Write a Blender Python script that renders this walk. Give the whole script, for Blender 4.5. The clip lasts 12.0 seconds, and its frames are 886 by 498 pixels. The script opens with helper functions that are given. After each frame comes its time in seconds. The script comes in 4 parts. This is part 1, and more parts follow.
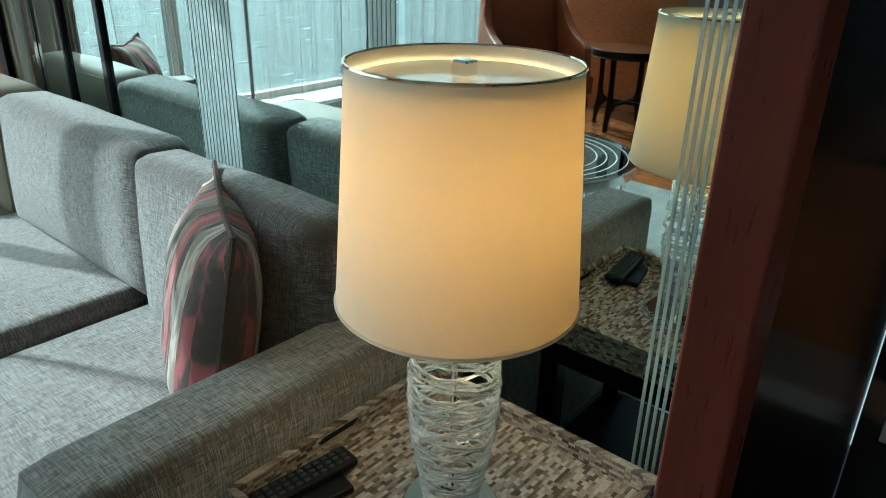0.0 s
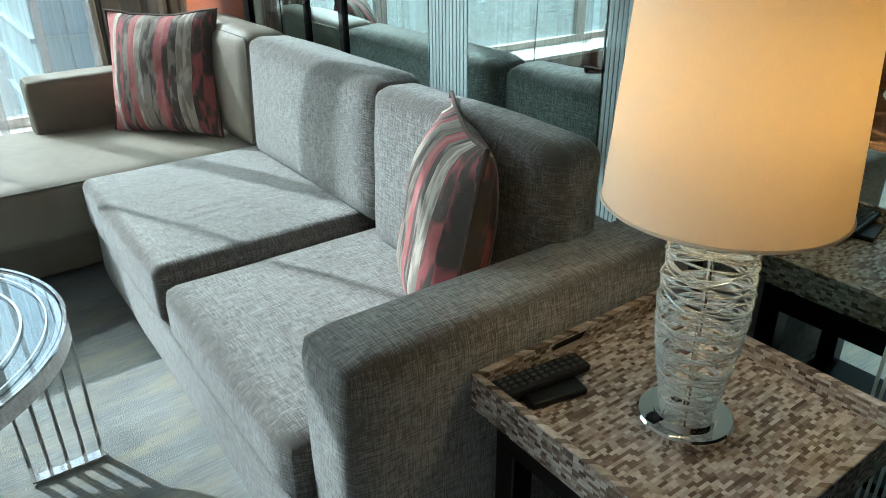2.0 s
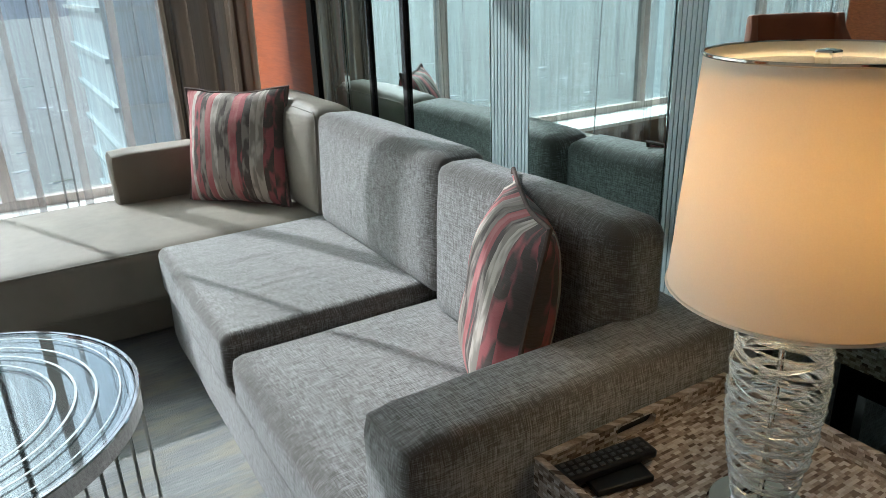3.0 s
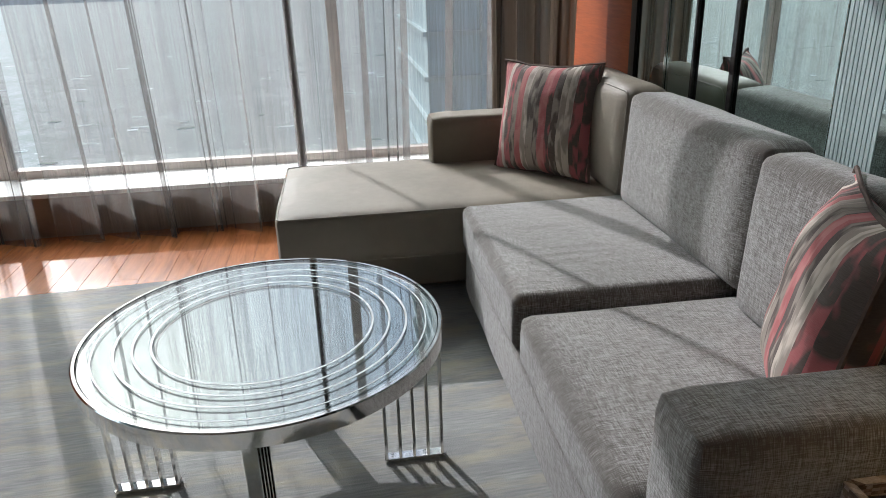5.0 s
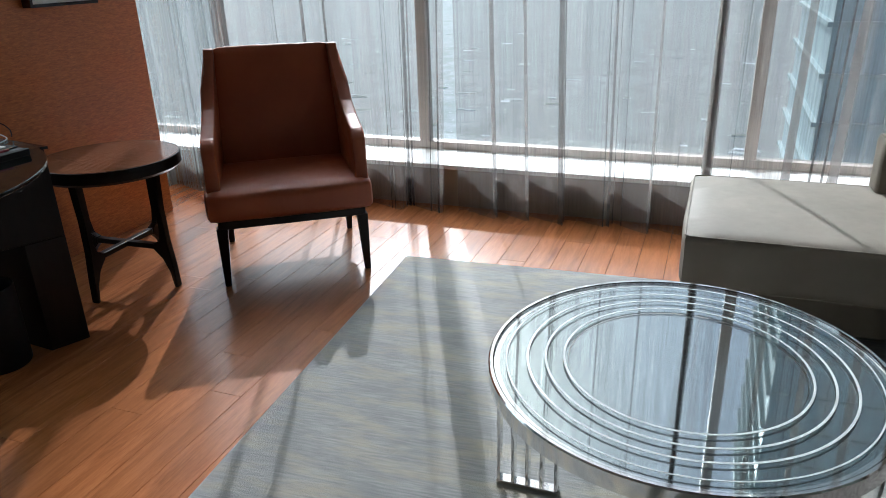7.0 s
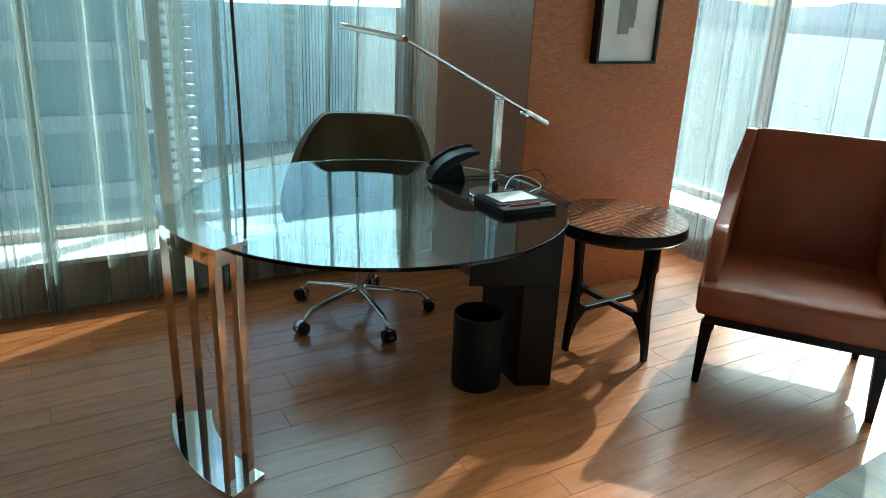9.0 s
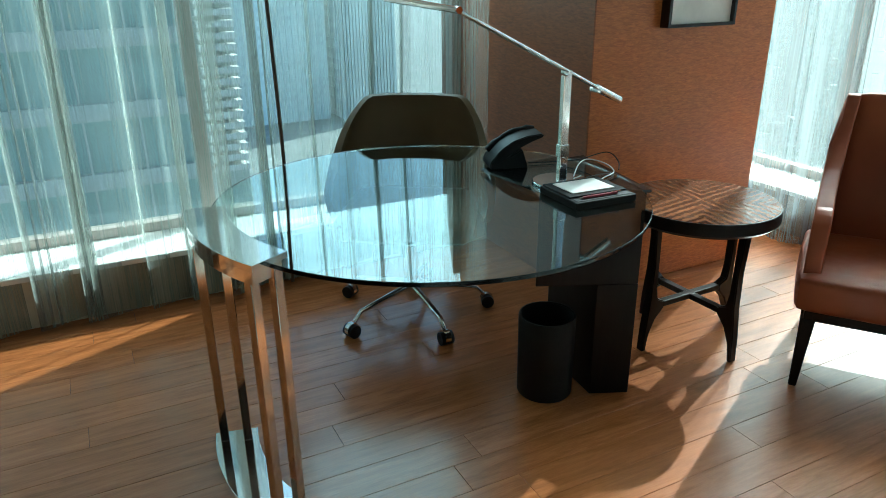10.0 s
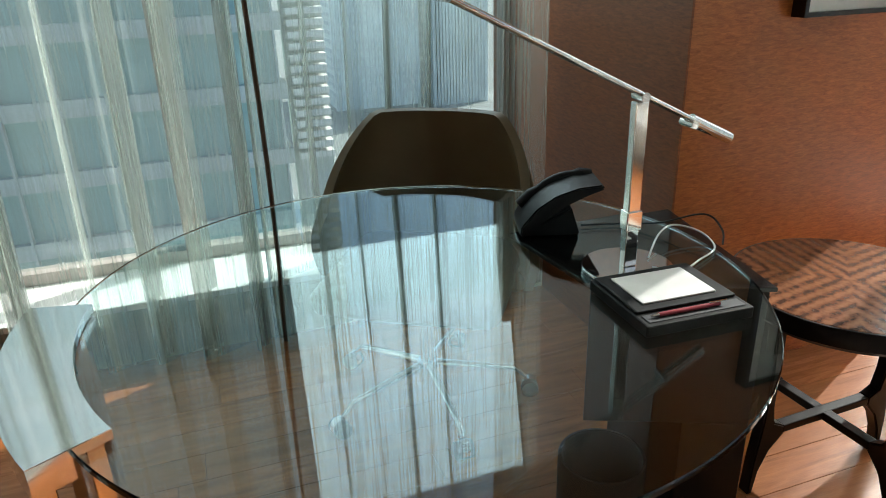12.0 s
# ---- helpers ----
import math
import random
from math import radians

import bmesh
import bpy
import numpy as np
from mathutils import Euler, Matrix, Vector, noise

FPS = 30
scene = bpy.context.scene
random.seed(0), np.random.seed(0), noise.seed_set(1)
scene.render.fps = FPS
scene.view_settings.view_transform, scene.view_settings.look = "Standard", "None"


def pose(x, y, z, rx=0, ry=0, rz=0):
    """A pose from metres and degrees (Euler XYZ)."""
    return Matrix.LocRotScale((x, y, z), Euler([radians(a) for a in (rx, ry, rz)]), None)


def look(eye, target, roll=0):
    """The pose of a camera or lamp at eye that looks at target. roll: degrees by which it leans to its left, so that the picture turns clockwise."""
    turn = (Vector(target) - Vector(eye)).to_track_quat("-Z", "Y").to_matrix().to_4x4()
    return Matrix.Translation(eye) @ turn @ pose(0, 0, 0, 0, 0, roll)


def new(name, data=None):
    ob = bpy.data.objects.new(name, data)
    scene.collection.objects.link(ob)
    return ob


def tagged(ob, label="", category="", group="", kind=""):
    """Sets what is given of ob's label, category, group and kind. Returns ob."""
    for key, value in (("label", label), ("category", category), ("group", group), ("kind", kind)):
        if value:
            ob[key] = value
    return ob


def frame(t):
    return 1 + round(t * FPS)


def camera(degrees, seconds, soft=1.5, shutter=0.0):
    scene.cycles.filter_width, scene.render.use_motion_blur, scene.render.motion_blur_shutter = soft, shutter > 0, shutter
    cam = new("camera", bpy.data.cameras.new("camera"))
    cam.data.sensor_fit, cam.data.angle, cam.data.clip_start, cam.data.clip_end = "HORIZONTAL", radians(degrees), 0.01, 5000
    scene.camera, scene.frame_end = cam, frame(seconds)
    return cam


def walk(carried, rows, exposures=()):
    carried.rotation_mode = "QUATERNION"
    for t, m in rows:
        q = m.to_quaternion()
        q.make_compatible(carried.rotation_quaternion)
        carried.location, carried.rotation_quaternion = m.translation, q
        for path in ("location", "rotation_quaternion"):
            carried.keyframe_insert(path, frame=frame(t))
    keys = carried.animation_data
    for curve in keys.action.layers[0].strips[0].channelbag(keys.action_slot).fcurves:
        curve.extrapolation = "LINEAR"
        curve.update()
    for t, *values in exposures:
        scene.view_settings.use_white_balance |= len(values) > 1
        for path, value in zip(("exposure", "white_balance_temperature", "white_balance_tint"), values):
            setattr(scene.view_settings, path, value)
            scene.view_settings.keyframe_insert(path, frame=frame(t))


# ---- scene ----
cam = camera(63.8, 12.0, soft=0.85)
PATH = [
    (0, (0.19, 0.202, 1.306), (1.586, 1.381, 0.493), 1.3),
    (0.5, (0.119, 0.23, 1.276), (1.456, 1.443, 0.413), 1.8),
    (1, (0.076, 0.241, 1.233), (1.354, 1.483, 0.326), 1.5),
    (1.5, (0.038, 0.233, 1.224), (1.158, 1.609, 0.301), -0.2),
    (2, (0.024, 0.223, 1.238), (1.075, 1.682, 0.361), -0.6),
    (2.5, (0.02, 0.224, 1.26), (1.048, 1.762, 0.499), -0.8),
    (2.7, (0.022, 0.227, 1.27), (1.018, 1.796, 0.53), -1.3),
    (4.3, (-0.032, 0.219, 1.27), (0.757, 1.947, 0.642), -1.7),
    (4.5, (-0.04, 0.221, 1.266), (0.647, 1.976, 0.596), -1.4),
    (4.6, (-0.033, 0.214, 1.254), (0.566, 1.998, 0.574), -2.0),
    (5, (-0.061, 0.219, 1.262), (0.186, 2.061, 0.523), -1.8),
    (5.5, (-0.064, 0.225, 1.247), (-0.065, 2.059, 0.449), -2.5),
    (6, (-0.11, 0.247, 1.252), (-0.275, 2.058, 0.419), -2.3),
    (6.5, (-0.19, 0.316, 1.268), (-0.606, 2.102, 0.469), -2.4),
    (7, (-0.293, 0.353, 1.302), (-0.959, 2.082, 0.548), -1.8),
    (7.5, (-0.382, 0.38, 1.336), (-1.365, 1.97, 0.625), -2.0),
    (7.7, (-0.412, 0.42, 1.356), (-1.559, 1.894, 0.64), -1.4),
    (9.3, (-0.604, 0.5, 1.424), (-2.243, 1.421, 0.741), 2.0),
    (9.5, (-0.665, 0.52, 1.426), (-2.287, 1.442, 0.706), 0.4),
    (10, (-0.805, 0.578, 1.405), (-2.465, 1.412, 0.666), -0.6),
    (10.5, (-0.984, 0.763, 1.411), (-2.731, 1.446, 0.717), 1.2),
    (11, (-1.18, 0.909, 1.409), (-2.883, 1.592, 0.611), 0.2),
    (11.5, (-1.354, 0.992, 1.379), (-2.998, 1.813, 0.589), -1.0),
    (12, (-1.481, 1.122, 1.358), (-3.224, 1.728, 0.586), -1.7),
]
# the clip's camera drifts from a cool to a neutral white and back
EXPOSURES = [(0.0, 0.84, 5050, -11), (1.5, 0.98, 5100, -9), (2.7, 0.72, 5300, 1), (4.3, 0.42, 5800, 12), (5.5, 0.22, 5750, 12), (7.7, 0.42, 5350, 3), (9.3, 1.22, 5150, -15), (10.5, 1.22, 5250, -13), (11.2, 1.16, 5600, -6), (12.0, 1.16, 6100, 4)]
walk(cam, [(t, look(eye, target, roll)) for t, eye, target, roll in PATH], EXPOSURES)

# ---- world, sun, exposure ----
SUN_EL, SUN_AZ = radians(35), radians(24)   # the sun stands ahead of the long window, a little to its left
to_sun = Vector((-math.sin(SUN_AZ) * math.cos(SUN_EL), math.cos(SUN_AZ) * math.cos(SUN_EL), math.sin(SUN_EL)))
world = bpy.data.worlds.new("sky")
scene.world = world
world.use_nodes = True
wn = world.node_tree.nodes
sky = wn.new("ShaderNodeTexSky")
sky.sky_type, sky.sun_disc, sky.sun_elevation, sky.sun_rotation = "NISHITA", False, SUN_EL, -SUN_AZ
sky.dust_density, sky.ozone_density = 1.8, 1.0
wn["Background"].inputs["Strength"].default_value = 0.13
world.node_tree.links.new(sky.outputs[0], wn["Background"].inputs[0])
sun = new("sun", bpy.data.lights.new("sun", "SUN"))
sun.data.energy, sun.data.angle, sun.data.color = 5.0, radians(0.55), (1.0, 0.95, 0.88)
sun.matrix_world = look(to_sun * 30, (0, 0, 0))


def window_light(name, centre, target, wide, high, watts):
    """Stands in for the sky's light in the upper part of a window's opening, behind the curtain."""
    a = new(name, bpy.data.lights.new(name, "AREA"))
    a.data.shape, a.data.size, a.data.size_y, a.data.energy, a.data.color = "RECTANGLE", wide, high, watts, (0.86, 0.96, 0.98)
    a.matrix_world = look(centre, target)


window_light("window_light_north", (-1.45, 4.24, 1.96), (-1.45, 0.0, 1.0), 5.2, 1.24, 2.0)
window_light("window_light_west", (-4.24, 1.92, 1.96), (0.0, 1.92, 1.0), 1.02, 1.24, 8)
# added fill for light bounced off the tower, which hides the sky here
window_light("window_light_west_low", (-4.24, -0.05, 1.96), (0.0, -0.05, 1.0), 2.8, 1.24, 3)

# ---- materials ----
def mat(name, base, rough=0.5, metal=0.0, spec=0.5):
    m = bpy.data.materials.new(name)
    m.use_nodes = True
    b = m.node_tree.nodes["Principled BSDF"]
    b.inputs["Base Color"].default_value = (*base, 1)
    b.inputs["Roughness"].default_value = rough
    b.inputs["Metallic"].default_value = metal
    b.inputs["Specular IOR Level"].default_value = spec
    return m


class Nodes:
    """Short forms for building a node tree."""

    def __init__(self, m):
        self.t = m.node_tree
        self.b = self.t.nodes["Principled BSDF"]
        self.out = self.t.nodes["Material Output"]

    def node(self, kind, **sets):
        n = self.t.nodes.new(kind)
        for key, v in sets.items():
            n.inputs[key.replace("_", " ")].default_value = v
        return n

    def link(self, a, b):
        self.t.links.new(a, b)

    def coords(self, scale=(1, 1, 1), turn=(0, 0, 0), which="Object"):
        c = self.node("ShaderNodeTexCoord")
        mp = self.node("ShaderNodeMapping")
        mp.inputs["Scale"].default_value = scale
        mp.inputs["Rotation"].default_value = turn
        self.link(c.outputs[which], mp.inputs[0])
        return mp.outputs[0]

    def noise(self, vec, scale, detail=4, rough=0.55, distort=0.0):
        n = self.node("ShaderNodeTexNoise", Scale=scale, Detail=detail, Roughness=rough, Distortion=distort)
        self.link(vec, n.inputs["Vector"])
        return n.outputs["Fac"]

    def ramp(self, fac, stops):
        r = self.node("ShaderNodeValToRGB")
        e = r.color_ramp.elements
        while len(e) < len(stops):
            e.new(0.5)
        for el, (p, c) in zip(e, stops):
            el.position, el.color = p, (*c, 1)
        self.link(fac, r.inputs[0])
        return r.outputs[0]

    def mix(self, fac, a, b, mode="MIX"):
        n = self.t.nodes.new("ShaderNodeMix")
        n.data_type, n.blend_type = "RGBA", mode
        for v, i in ((fac, 0), (a, 6), (b, 7)):
            if isinstance(v, (int, float)):
                n.inputs[i].default_value = v
            elif isinstance(v, tuple):
                n.inputs[i].default_value = (*v, 1)
            else:
                self.link(v, n.inputs[i])
        return n.outputs[2]

    def math(self, op, a, b=0.0):
        n = self.t.nodes.new("ShaderNodeMath")
        n.operation = op
        for i, v in enumerate((a, b)):
            if isinstance(v, (int, float)):
                n.inputs[i].default_value = v
            else:
                self.link(v, n.inputs[i])
        return n.outputs[0]

    def random(self):
        return self.node("ShaderNodeObjectInfo").outputs["Random"]

    def bump(self, height, strength=0.2, dist=0.002):
        n = self.node("ShaderNodeBump", Strength=strength, Distance=dist)
        self.link(height, n.inputs["Height"])
        self.link(n.outputs[0], self.b.inputs["Normal"])

    def color(self, c):
        self.link(c, self.b.inputs["Base Color"])

    def rough(self, r):
        self.link(r, self.b.inputs["Roughness"])


def fabric(name, a, b, thread=900, sheen=0.3):
    m = mat(name, a, 0.9)
    n = Nodes(m)
    v = n.coords()
    tc = n.node("ShaderNodeTexCoord")
    sep = n.node("ShaderNodeSeparateXYZ")
    n.link(tc.outputs["Normal"], sep.inputs[0])
    weave = None
    for q, sc in enumerate(((1, .07, .07), (.07, 1, .07), (.07, .07, 1))):
        w = n.math("MULTIPLY", n.noise(n.coords(sc), thread, 2), n.math("SUBTRACT", 1.0, n.math("ABSOLUTE", sep.outputs[q])))
        weave = w if weave is None else n.math("ADD", weave, w)
    weave = n.math("MULTIPLY", weave, 0.5)
    big = n.noise(v, 6, 3)
    c = n.ramp(weave, [(0.39, a), (0.60, b)])
    n.color(n.mix(n.math("MULTIPLY", big, 0.18), c, tuple(x * 0.8 for x in a)))
    crease = n.noise(n.coords((5, 16, 8)), 1.0, 3, 0.5, 0.8)
    n.bump(n.math("ADD", n.math("MULTIPLY", weave, 0.5), crease), 0.9, 0.0055)
    n.b.inputs["Sheen Weight"].default_value = sheen
    n.b.inputs["Sheen Roughness"].default_value = 0.5
    return m


def wood(name, dark, light, grain=(1, 12, 12), rough=0.35, scale=5.0, random=0.0, coat=0.0):
    m = mat(name, light, rough)
    n = Nodes(m)
    v = n.coords(grain)
    if random:
        off = n.node("ShaderNodeVectorMath")
        off.operation = "ADD"
        sc = n.math("MULTIPLY", n.random(), 37.0)
        n.link(v, off.inputs[0])
        n.link(sc, off.inputs[1])
        v = off.outputs[0]
    g = n.noise(v, scale, 8, 0.62, 0.6)
    f = n.noise(v, scale * 9, 4, 0.6)
    c = n.ramp(n.math("ADD", n.math("MULTIPLY", g, 0.75), n.math("MULTIPLY", f, 0.25)), [(0.32, dark), (0.68, light)])
    if random:
        c = n.mix(n.math("MULTIPLY", n.random(), random), c, tuple(x * 0.55 for x in light))
    n.color(c)
    n.rough(n.math("ADD", n.math("MULTIPLY", f, 0.18), rough - 0.09))
    n.bump(f, 0.12, 0.001)
    n.b.inputs["Coat Weight"].default_value = coat
    n.b.inputs["Coat Roughness"].default_value = 0.12
    return m


def leather(name, a, b, rough=0.42, scale=260):
    m = mat(name, a, rough)
    n = Nodes(m)
    v = n.coords()
    vor = n.node("ShaderNodeTexVoronoi", Scale=scale)
    n.link(v, vor.inputs["Vector"])
    big = n.noise(v, 5, 4)
    n.color(n.ramp(big, [(0.3, a), (0.7, b)]))
    n.rough(n.math("ADD", n.math("MULTIPLY", n.noise(v, 30, 3), 0.2), rough - 0.1))
    n.bump(vor.outputs["Distance"], 0.18, 0.0008)
    return m


def plain(name, base, rough=0.6, metal=0.0, vary=0.12, scale=9, bump=0.05):
    m = mat(name, base, rough, metal)
    n = Nodes(m)
    v = n.coords()
    g = n.noise(v, scale, 5)
    n.color(n.ramp(g, [(0.25, tuple(x * (1 - vary) for x in base)), (0.75, tuple(min(1, x * (1 + vary)) for x in base))]))
    n.rough(n.math("ADD", n.math("MULTIPLY", n.noise(v, scale * 5, 3), 0.2 * rough), rough * 0.9))
    n.bump(n.noise(v, scale * 22, 3), bump, 0.001)
    return m


def glass(name, tint=(0.93, 0.97, 0.96), rough=0.0, ior=1.5):
    m = bpy.data.materials.new(name)
    m.use_nodes = True
    t = m.node_tree
    t.nodes.remove(t.nodes["Principled BSDF"])
    g = t.nodes.new("ShaderNodeBsdfGlass")
    g.inputs["Color"].default_value = (*tint, 1)
    g.inputs["Roughness"].default_value = rough
    g.inputs["IOR"].default_value = ior
    t.links.new(g.outputs[0], t.nodes["Material Output"].inputs[0])
    return m


def sheer(name, cloth, clear=0.5, band=4.0, translucent=0.5):
    """A thin woven cloth: part of the light goes straight through, the rest is scattered."""
    m = bpy.data.materials.new(name)
    m.use_nodes = True
    n = Nodes(m)
    t = n.t
    t.nodes.remove(n.b)
    dif, tra, clr = (t.nodes.new("ShaderNodeBsdf" + k) for k in ("Diffuse", "Translucent", "Transparent"))
    dif.inputs[0].default_value = tra.inputs[0].default_value = (*cloth, 1)
    m1, m2 = t.nodes.new("ShaderNodeMixShader"), t.nodes.new("ShaderNodeMixShader")
    m1.inputs[0].default_value = translucent
    n.link(dif.outputs[0], m1.inputs[1])
    n.link(tra.outputs[0], m1.inputs[2])
    g = n.noise(n.coords((band, band, 0.25)), 3, 4)
    f = n.noise(n.coords((130, 130, 2)), 1, 2)
    g = n.ramp(g, [(0.36, (0, 0, 0)), (0.5, (0.3, 0.3, 0.3)), (0.66, (1, 1, 1))])
    thick = n.math("ADD", n.math("MULTIPLY", n.math("SUBTRACT", g, 0.35), 0.14), n.math("MULTIPLY", n.math("SUBTRACT", f, 0.5), 0.5))
    dens = n.math("ADD", thick, 1 - clear)
    n.link(dens, m2.inputs[0])
    n.link(clr.outputs[0], m2.inputs[1])
    n.link(m1.outputs[0], m2.inputs[2])
    n.link(m2.outputs[0], n.out.inputs[0])
    return m


def stripes(name, half):
    """Woven cushion cover: uneven red, brown, grey and cream stripes with a faded second colour along them."""
    m = mat(name, (0.3, 0.2, 0.18), 0.9)
    n = Nodes(m)
    c = n.node("ShaderNodeTexCoord")
    s = n.node("ShaderNodeSeparateXYZ")
    n.link(c.outputs["Object"], s.inputs[0])
    u = n.math("ADD", n.math("MULTIPLY", s.outputs["X"], 0.5 / half), 0.5)
    rose, brown, grey, cream, red = (0.42, 0.150, 0.140), (0.060, 0.043, 0.035), (0.25, 0.21, 0.175), (0.50, 0.43, 0.36), (0.34, 0.075, 0.08)
    seq = [(0, brown), (.06, rose), (.13, cream), (.17, red), (.24, brown), (.30, rose), (.36, grey), (.42, brown), (.49, grey),
           (.54, rose), (.61, red), (.66, brown), (.72, cream), (.77, grey), (.83, red), (.9, brown), (.96, rose)]
    alt = [(0, rose), (.06, red), (.13, grey), (.17, brown), (.24, grey), (.30, red), (.36, cream), (.42, grey), (.49, brown),
           (.54, red), (.61, brown), (.66, grey), (.72, grey), (.77, cream), (.83, brown), (.9, red), (.96, brown)]
    ra, rb = n.ramp(u, seq), n.ramp(u, alt)
    for r in (ra, rb):
        r.node.color_ramp.interpolation = "CONSTANT"
    fade = n.ramp(n.noise(n.coords((16, 0.2, 6)), 1.6, 2), [(0.45, (0, 0, 0)), (0.55, (1, 1, 1))])
    col = n.mix(fade, ra, rb)
    th = n.noise(n.coords((60, 60, 900)), 1, 2)
    n.color(n.mix(n.math("MULTIPLY", th, 0.2), col, (0.42, 0.36, 0.31)))
    n.bump(th, 0.6, 0.002)
    return m


M = {}
M["floor"] = wood("cherry_floor", (0.22, 0.070, 0.021), (0.48, 0.172, 0.052), (9, 0.9, 9), 0.22, 4.0, 0.45, 0.55)
M["floor"].node_tree.nodes["Principled BSDF"].inputs["Coat Roughness"].default_value = 0.18
M["floor_gap"] = plain("floor_joint", (0.05, 0.02, 0.01), 0.7)
M["veneer"] = wood("cherry_veneer", (0.26, 0.072, 0.016), (0.60, 0.205, 0.050), (9, 9, 44), 0.32, 3.4)
M["veneer_shaded"] = wood("shaded_cherry_veneer", (0.13, 0.040, 0.011), (0.31, 0.097, 0.026), (9, 9, 44), 0.34, 3.4)
M["veneer_orange"] = wood("orange_veneer", (0.15, 0.030, 0.006), (0.23, 0.052, 0.011), (2.2, 2.2, 30), 0.36, 3.0)
M["veneer_orange"].node_tree.nodes["Principled BSDF"].inputs["Specular IOR Level"].default_value = 0.08
M["veneer_red"] = wood("reddish_veneer", (0.17, 0.042, 0.030), (0.26, 0.062, 0.044), (10, 10, 1), 0.3, 3.0, 0, 0.3)
M["ebony"] = wood("ebony_stain", (0.005, 0.0036, 0.003), (0.012, 0.008, 0.006), (8, 8, 1), 0.34, 5.0)
M["ebony"].node_tree.nodes["Principled BSDF"].inputs["Specular IOR Level"].default_value = 0.18
M["grey_cloth"] = fabric("grey_woven_cloth", (0.100, 0.086, 0.071), (0.40, 0.385, 0.365), 620)
M["khaki"] = leather("khaki_cloth", (0.160, 0.134, 0.098), (0.20, 0.168, 0.125), 0.65, 600)
M["tan_leather"] = leather("tan_leather", (0.235, 0.052, 0.016), (0.31, 0.075, 0.023), 0.42)
M["olive_leather"] = leather("olive_leather", (0.10, 0.075, 0.035), (0.13, 0.095, 0.045), 0.45)
M["chrome"] = mat("chrome", (0.80, 0.79, 0.77), 0.06, 1.0)
M["bronze"] = mat("warm_polished_steel", (0.78, 0.70, 0.59), 0.09, 1.0)
M["black_gloss"] = mat("black_gloss", (0.012, 0.010, 0.010), 0.12)
M["black_plastic"] = plain("black_plastic", (0.010, 0.010, 0.011), 0.42)
M["black_plastic"].node_tree.nodes["Principled BSDF"].inputs["Specular IOR Level"].default_value = 0.28
M["glass"] = glass("clear_glass")
M["table_mirror"] = mat("table_mirror", (0.40, 0.44, 0.435), 0.03, 1.0)
M["centre_mirror"] = mat("grey_table_mirror", (0.40, 0.435, 0.43), 0.04, 1.0)
M["thread"] = mat("glass_thread", (0.95, 0.97, 0.97), 0.03)
M["thread"].node_tree.nodes["Principled BSDF"].inputs["Transmission Weight"].default_value = 0.82
M["table_glass"] = glass("clear_plate_glass", (0.985, 0.995, 0.995))
M["green_glass"] = glass("greenish_plate_glass", (0.90, 0.965, 0.96))
M["white_paint"] = plain("white_paint", (0.72, 0.70, 0.66), 0.6)
# ceiling and room walls are unseen; tones kept low to cut bounced light
M["ceiling"] = plain("ceiling_paint", (0.62, 0.60, 0.56), 0.8)
M["wall"] = plain("brown_wallcovering", (0.22, 0.16, 0.11), 0.8)
M["curb_lit_side"] = plain("curb_toned_for_lit_curtain", (0.50, 0.47, 0.37), 0.7)
M["sill"] = plain("pale_stone_sill", (0.70, 0.69, 0.66), 0.5)
M["alu"] = plain("window_aluminium", (0.42, 0.36, 0.32), 0.4, 0.3)
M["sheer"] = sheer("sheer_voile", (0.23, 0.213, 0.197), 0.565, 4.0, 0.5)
# gathered voile is thicker; its cloth is also darkened to dim the backlight
M["sheer_dense_dimmed"] = sheer("sheer_voile_gathered_dimmed", (0.18, 0.19, 0.19), 0.36, 4.0, 0.55)
# same voile, the side window's cool light put into a paler, greener colour
M["sheer_side_lit"] = sheer("sheer_voile_side_lit", (0.36, 0.40, 0.36), 0.56, 4.0, 0.6)
M["drape"] = sheer("taupe_drape", (0.15, 0.115, 0.085), 0.02, 14, 0.2)
M["tree_mass"] = plain("grey_green_roof", (0.16, 0.19, 0.14), 0.9, 0, 0.4, 0.3)
M["paper"] = plain("white_paper", (0.82, 0.81, 0.78), 0.8)
M["white_print"] = mat("white_frosted_print", (0.62, 0.66, 0.66), 0.5)


def rug_material():
    m = mat("silvery_rug", (0.35, 0.34, 0.31), 0.95)
    n = Nodes(m)
    v = n.coords()
    st = n.noise(n.coords((3, 40, 1)), 4, 5)
    cloud = n.noise(n.coords((1.1, 3.2, 1)), 2.2, 6, 0.65, 0.6)
    warm = n.noise(n.coords((1.4, 4.5, 1), (0, 0, 0.1)), 2.9, 5, 0.6)
    c = n.ramp(st, [(0.3, (0.20, 0.205, 0.20)), (0.7, (0.37, 0.37, 0.35))])
    c = n.mix(n.ramp(cloud, [(0.42, (0, 0, 0)), (0.62, (0.55, 0.55, 0.55))]), c, (0.185, 0.192, 0.188))
    n.color(n.mix(n.ramp(warm, [(0.47, (0, 0, 0)), (0.66, (0.7, 0.7, 0.7))]), c, (0.40, 0.350, 0.25)))
    n.bump(n.noise(v, 420, 2), 0.8, 0.004)
    n.b.inputs["Sheen Weight"].default_value = 0.25
    return m


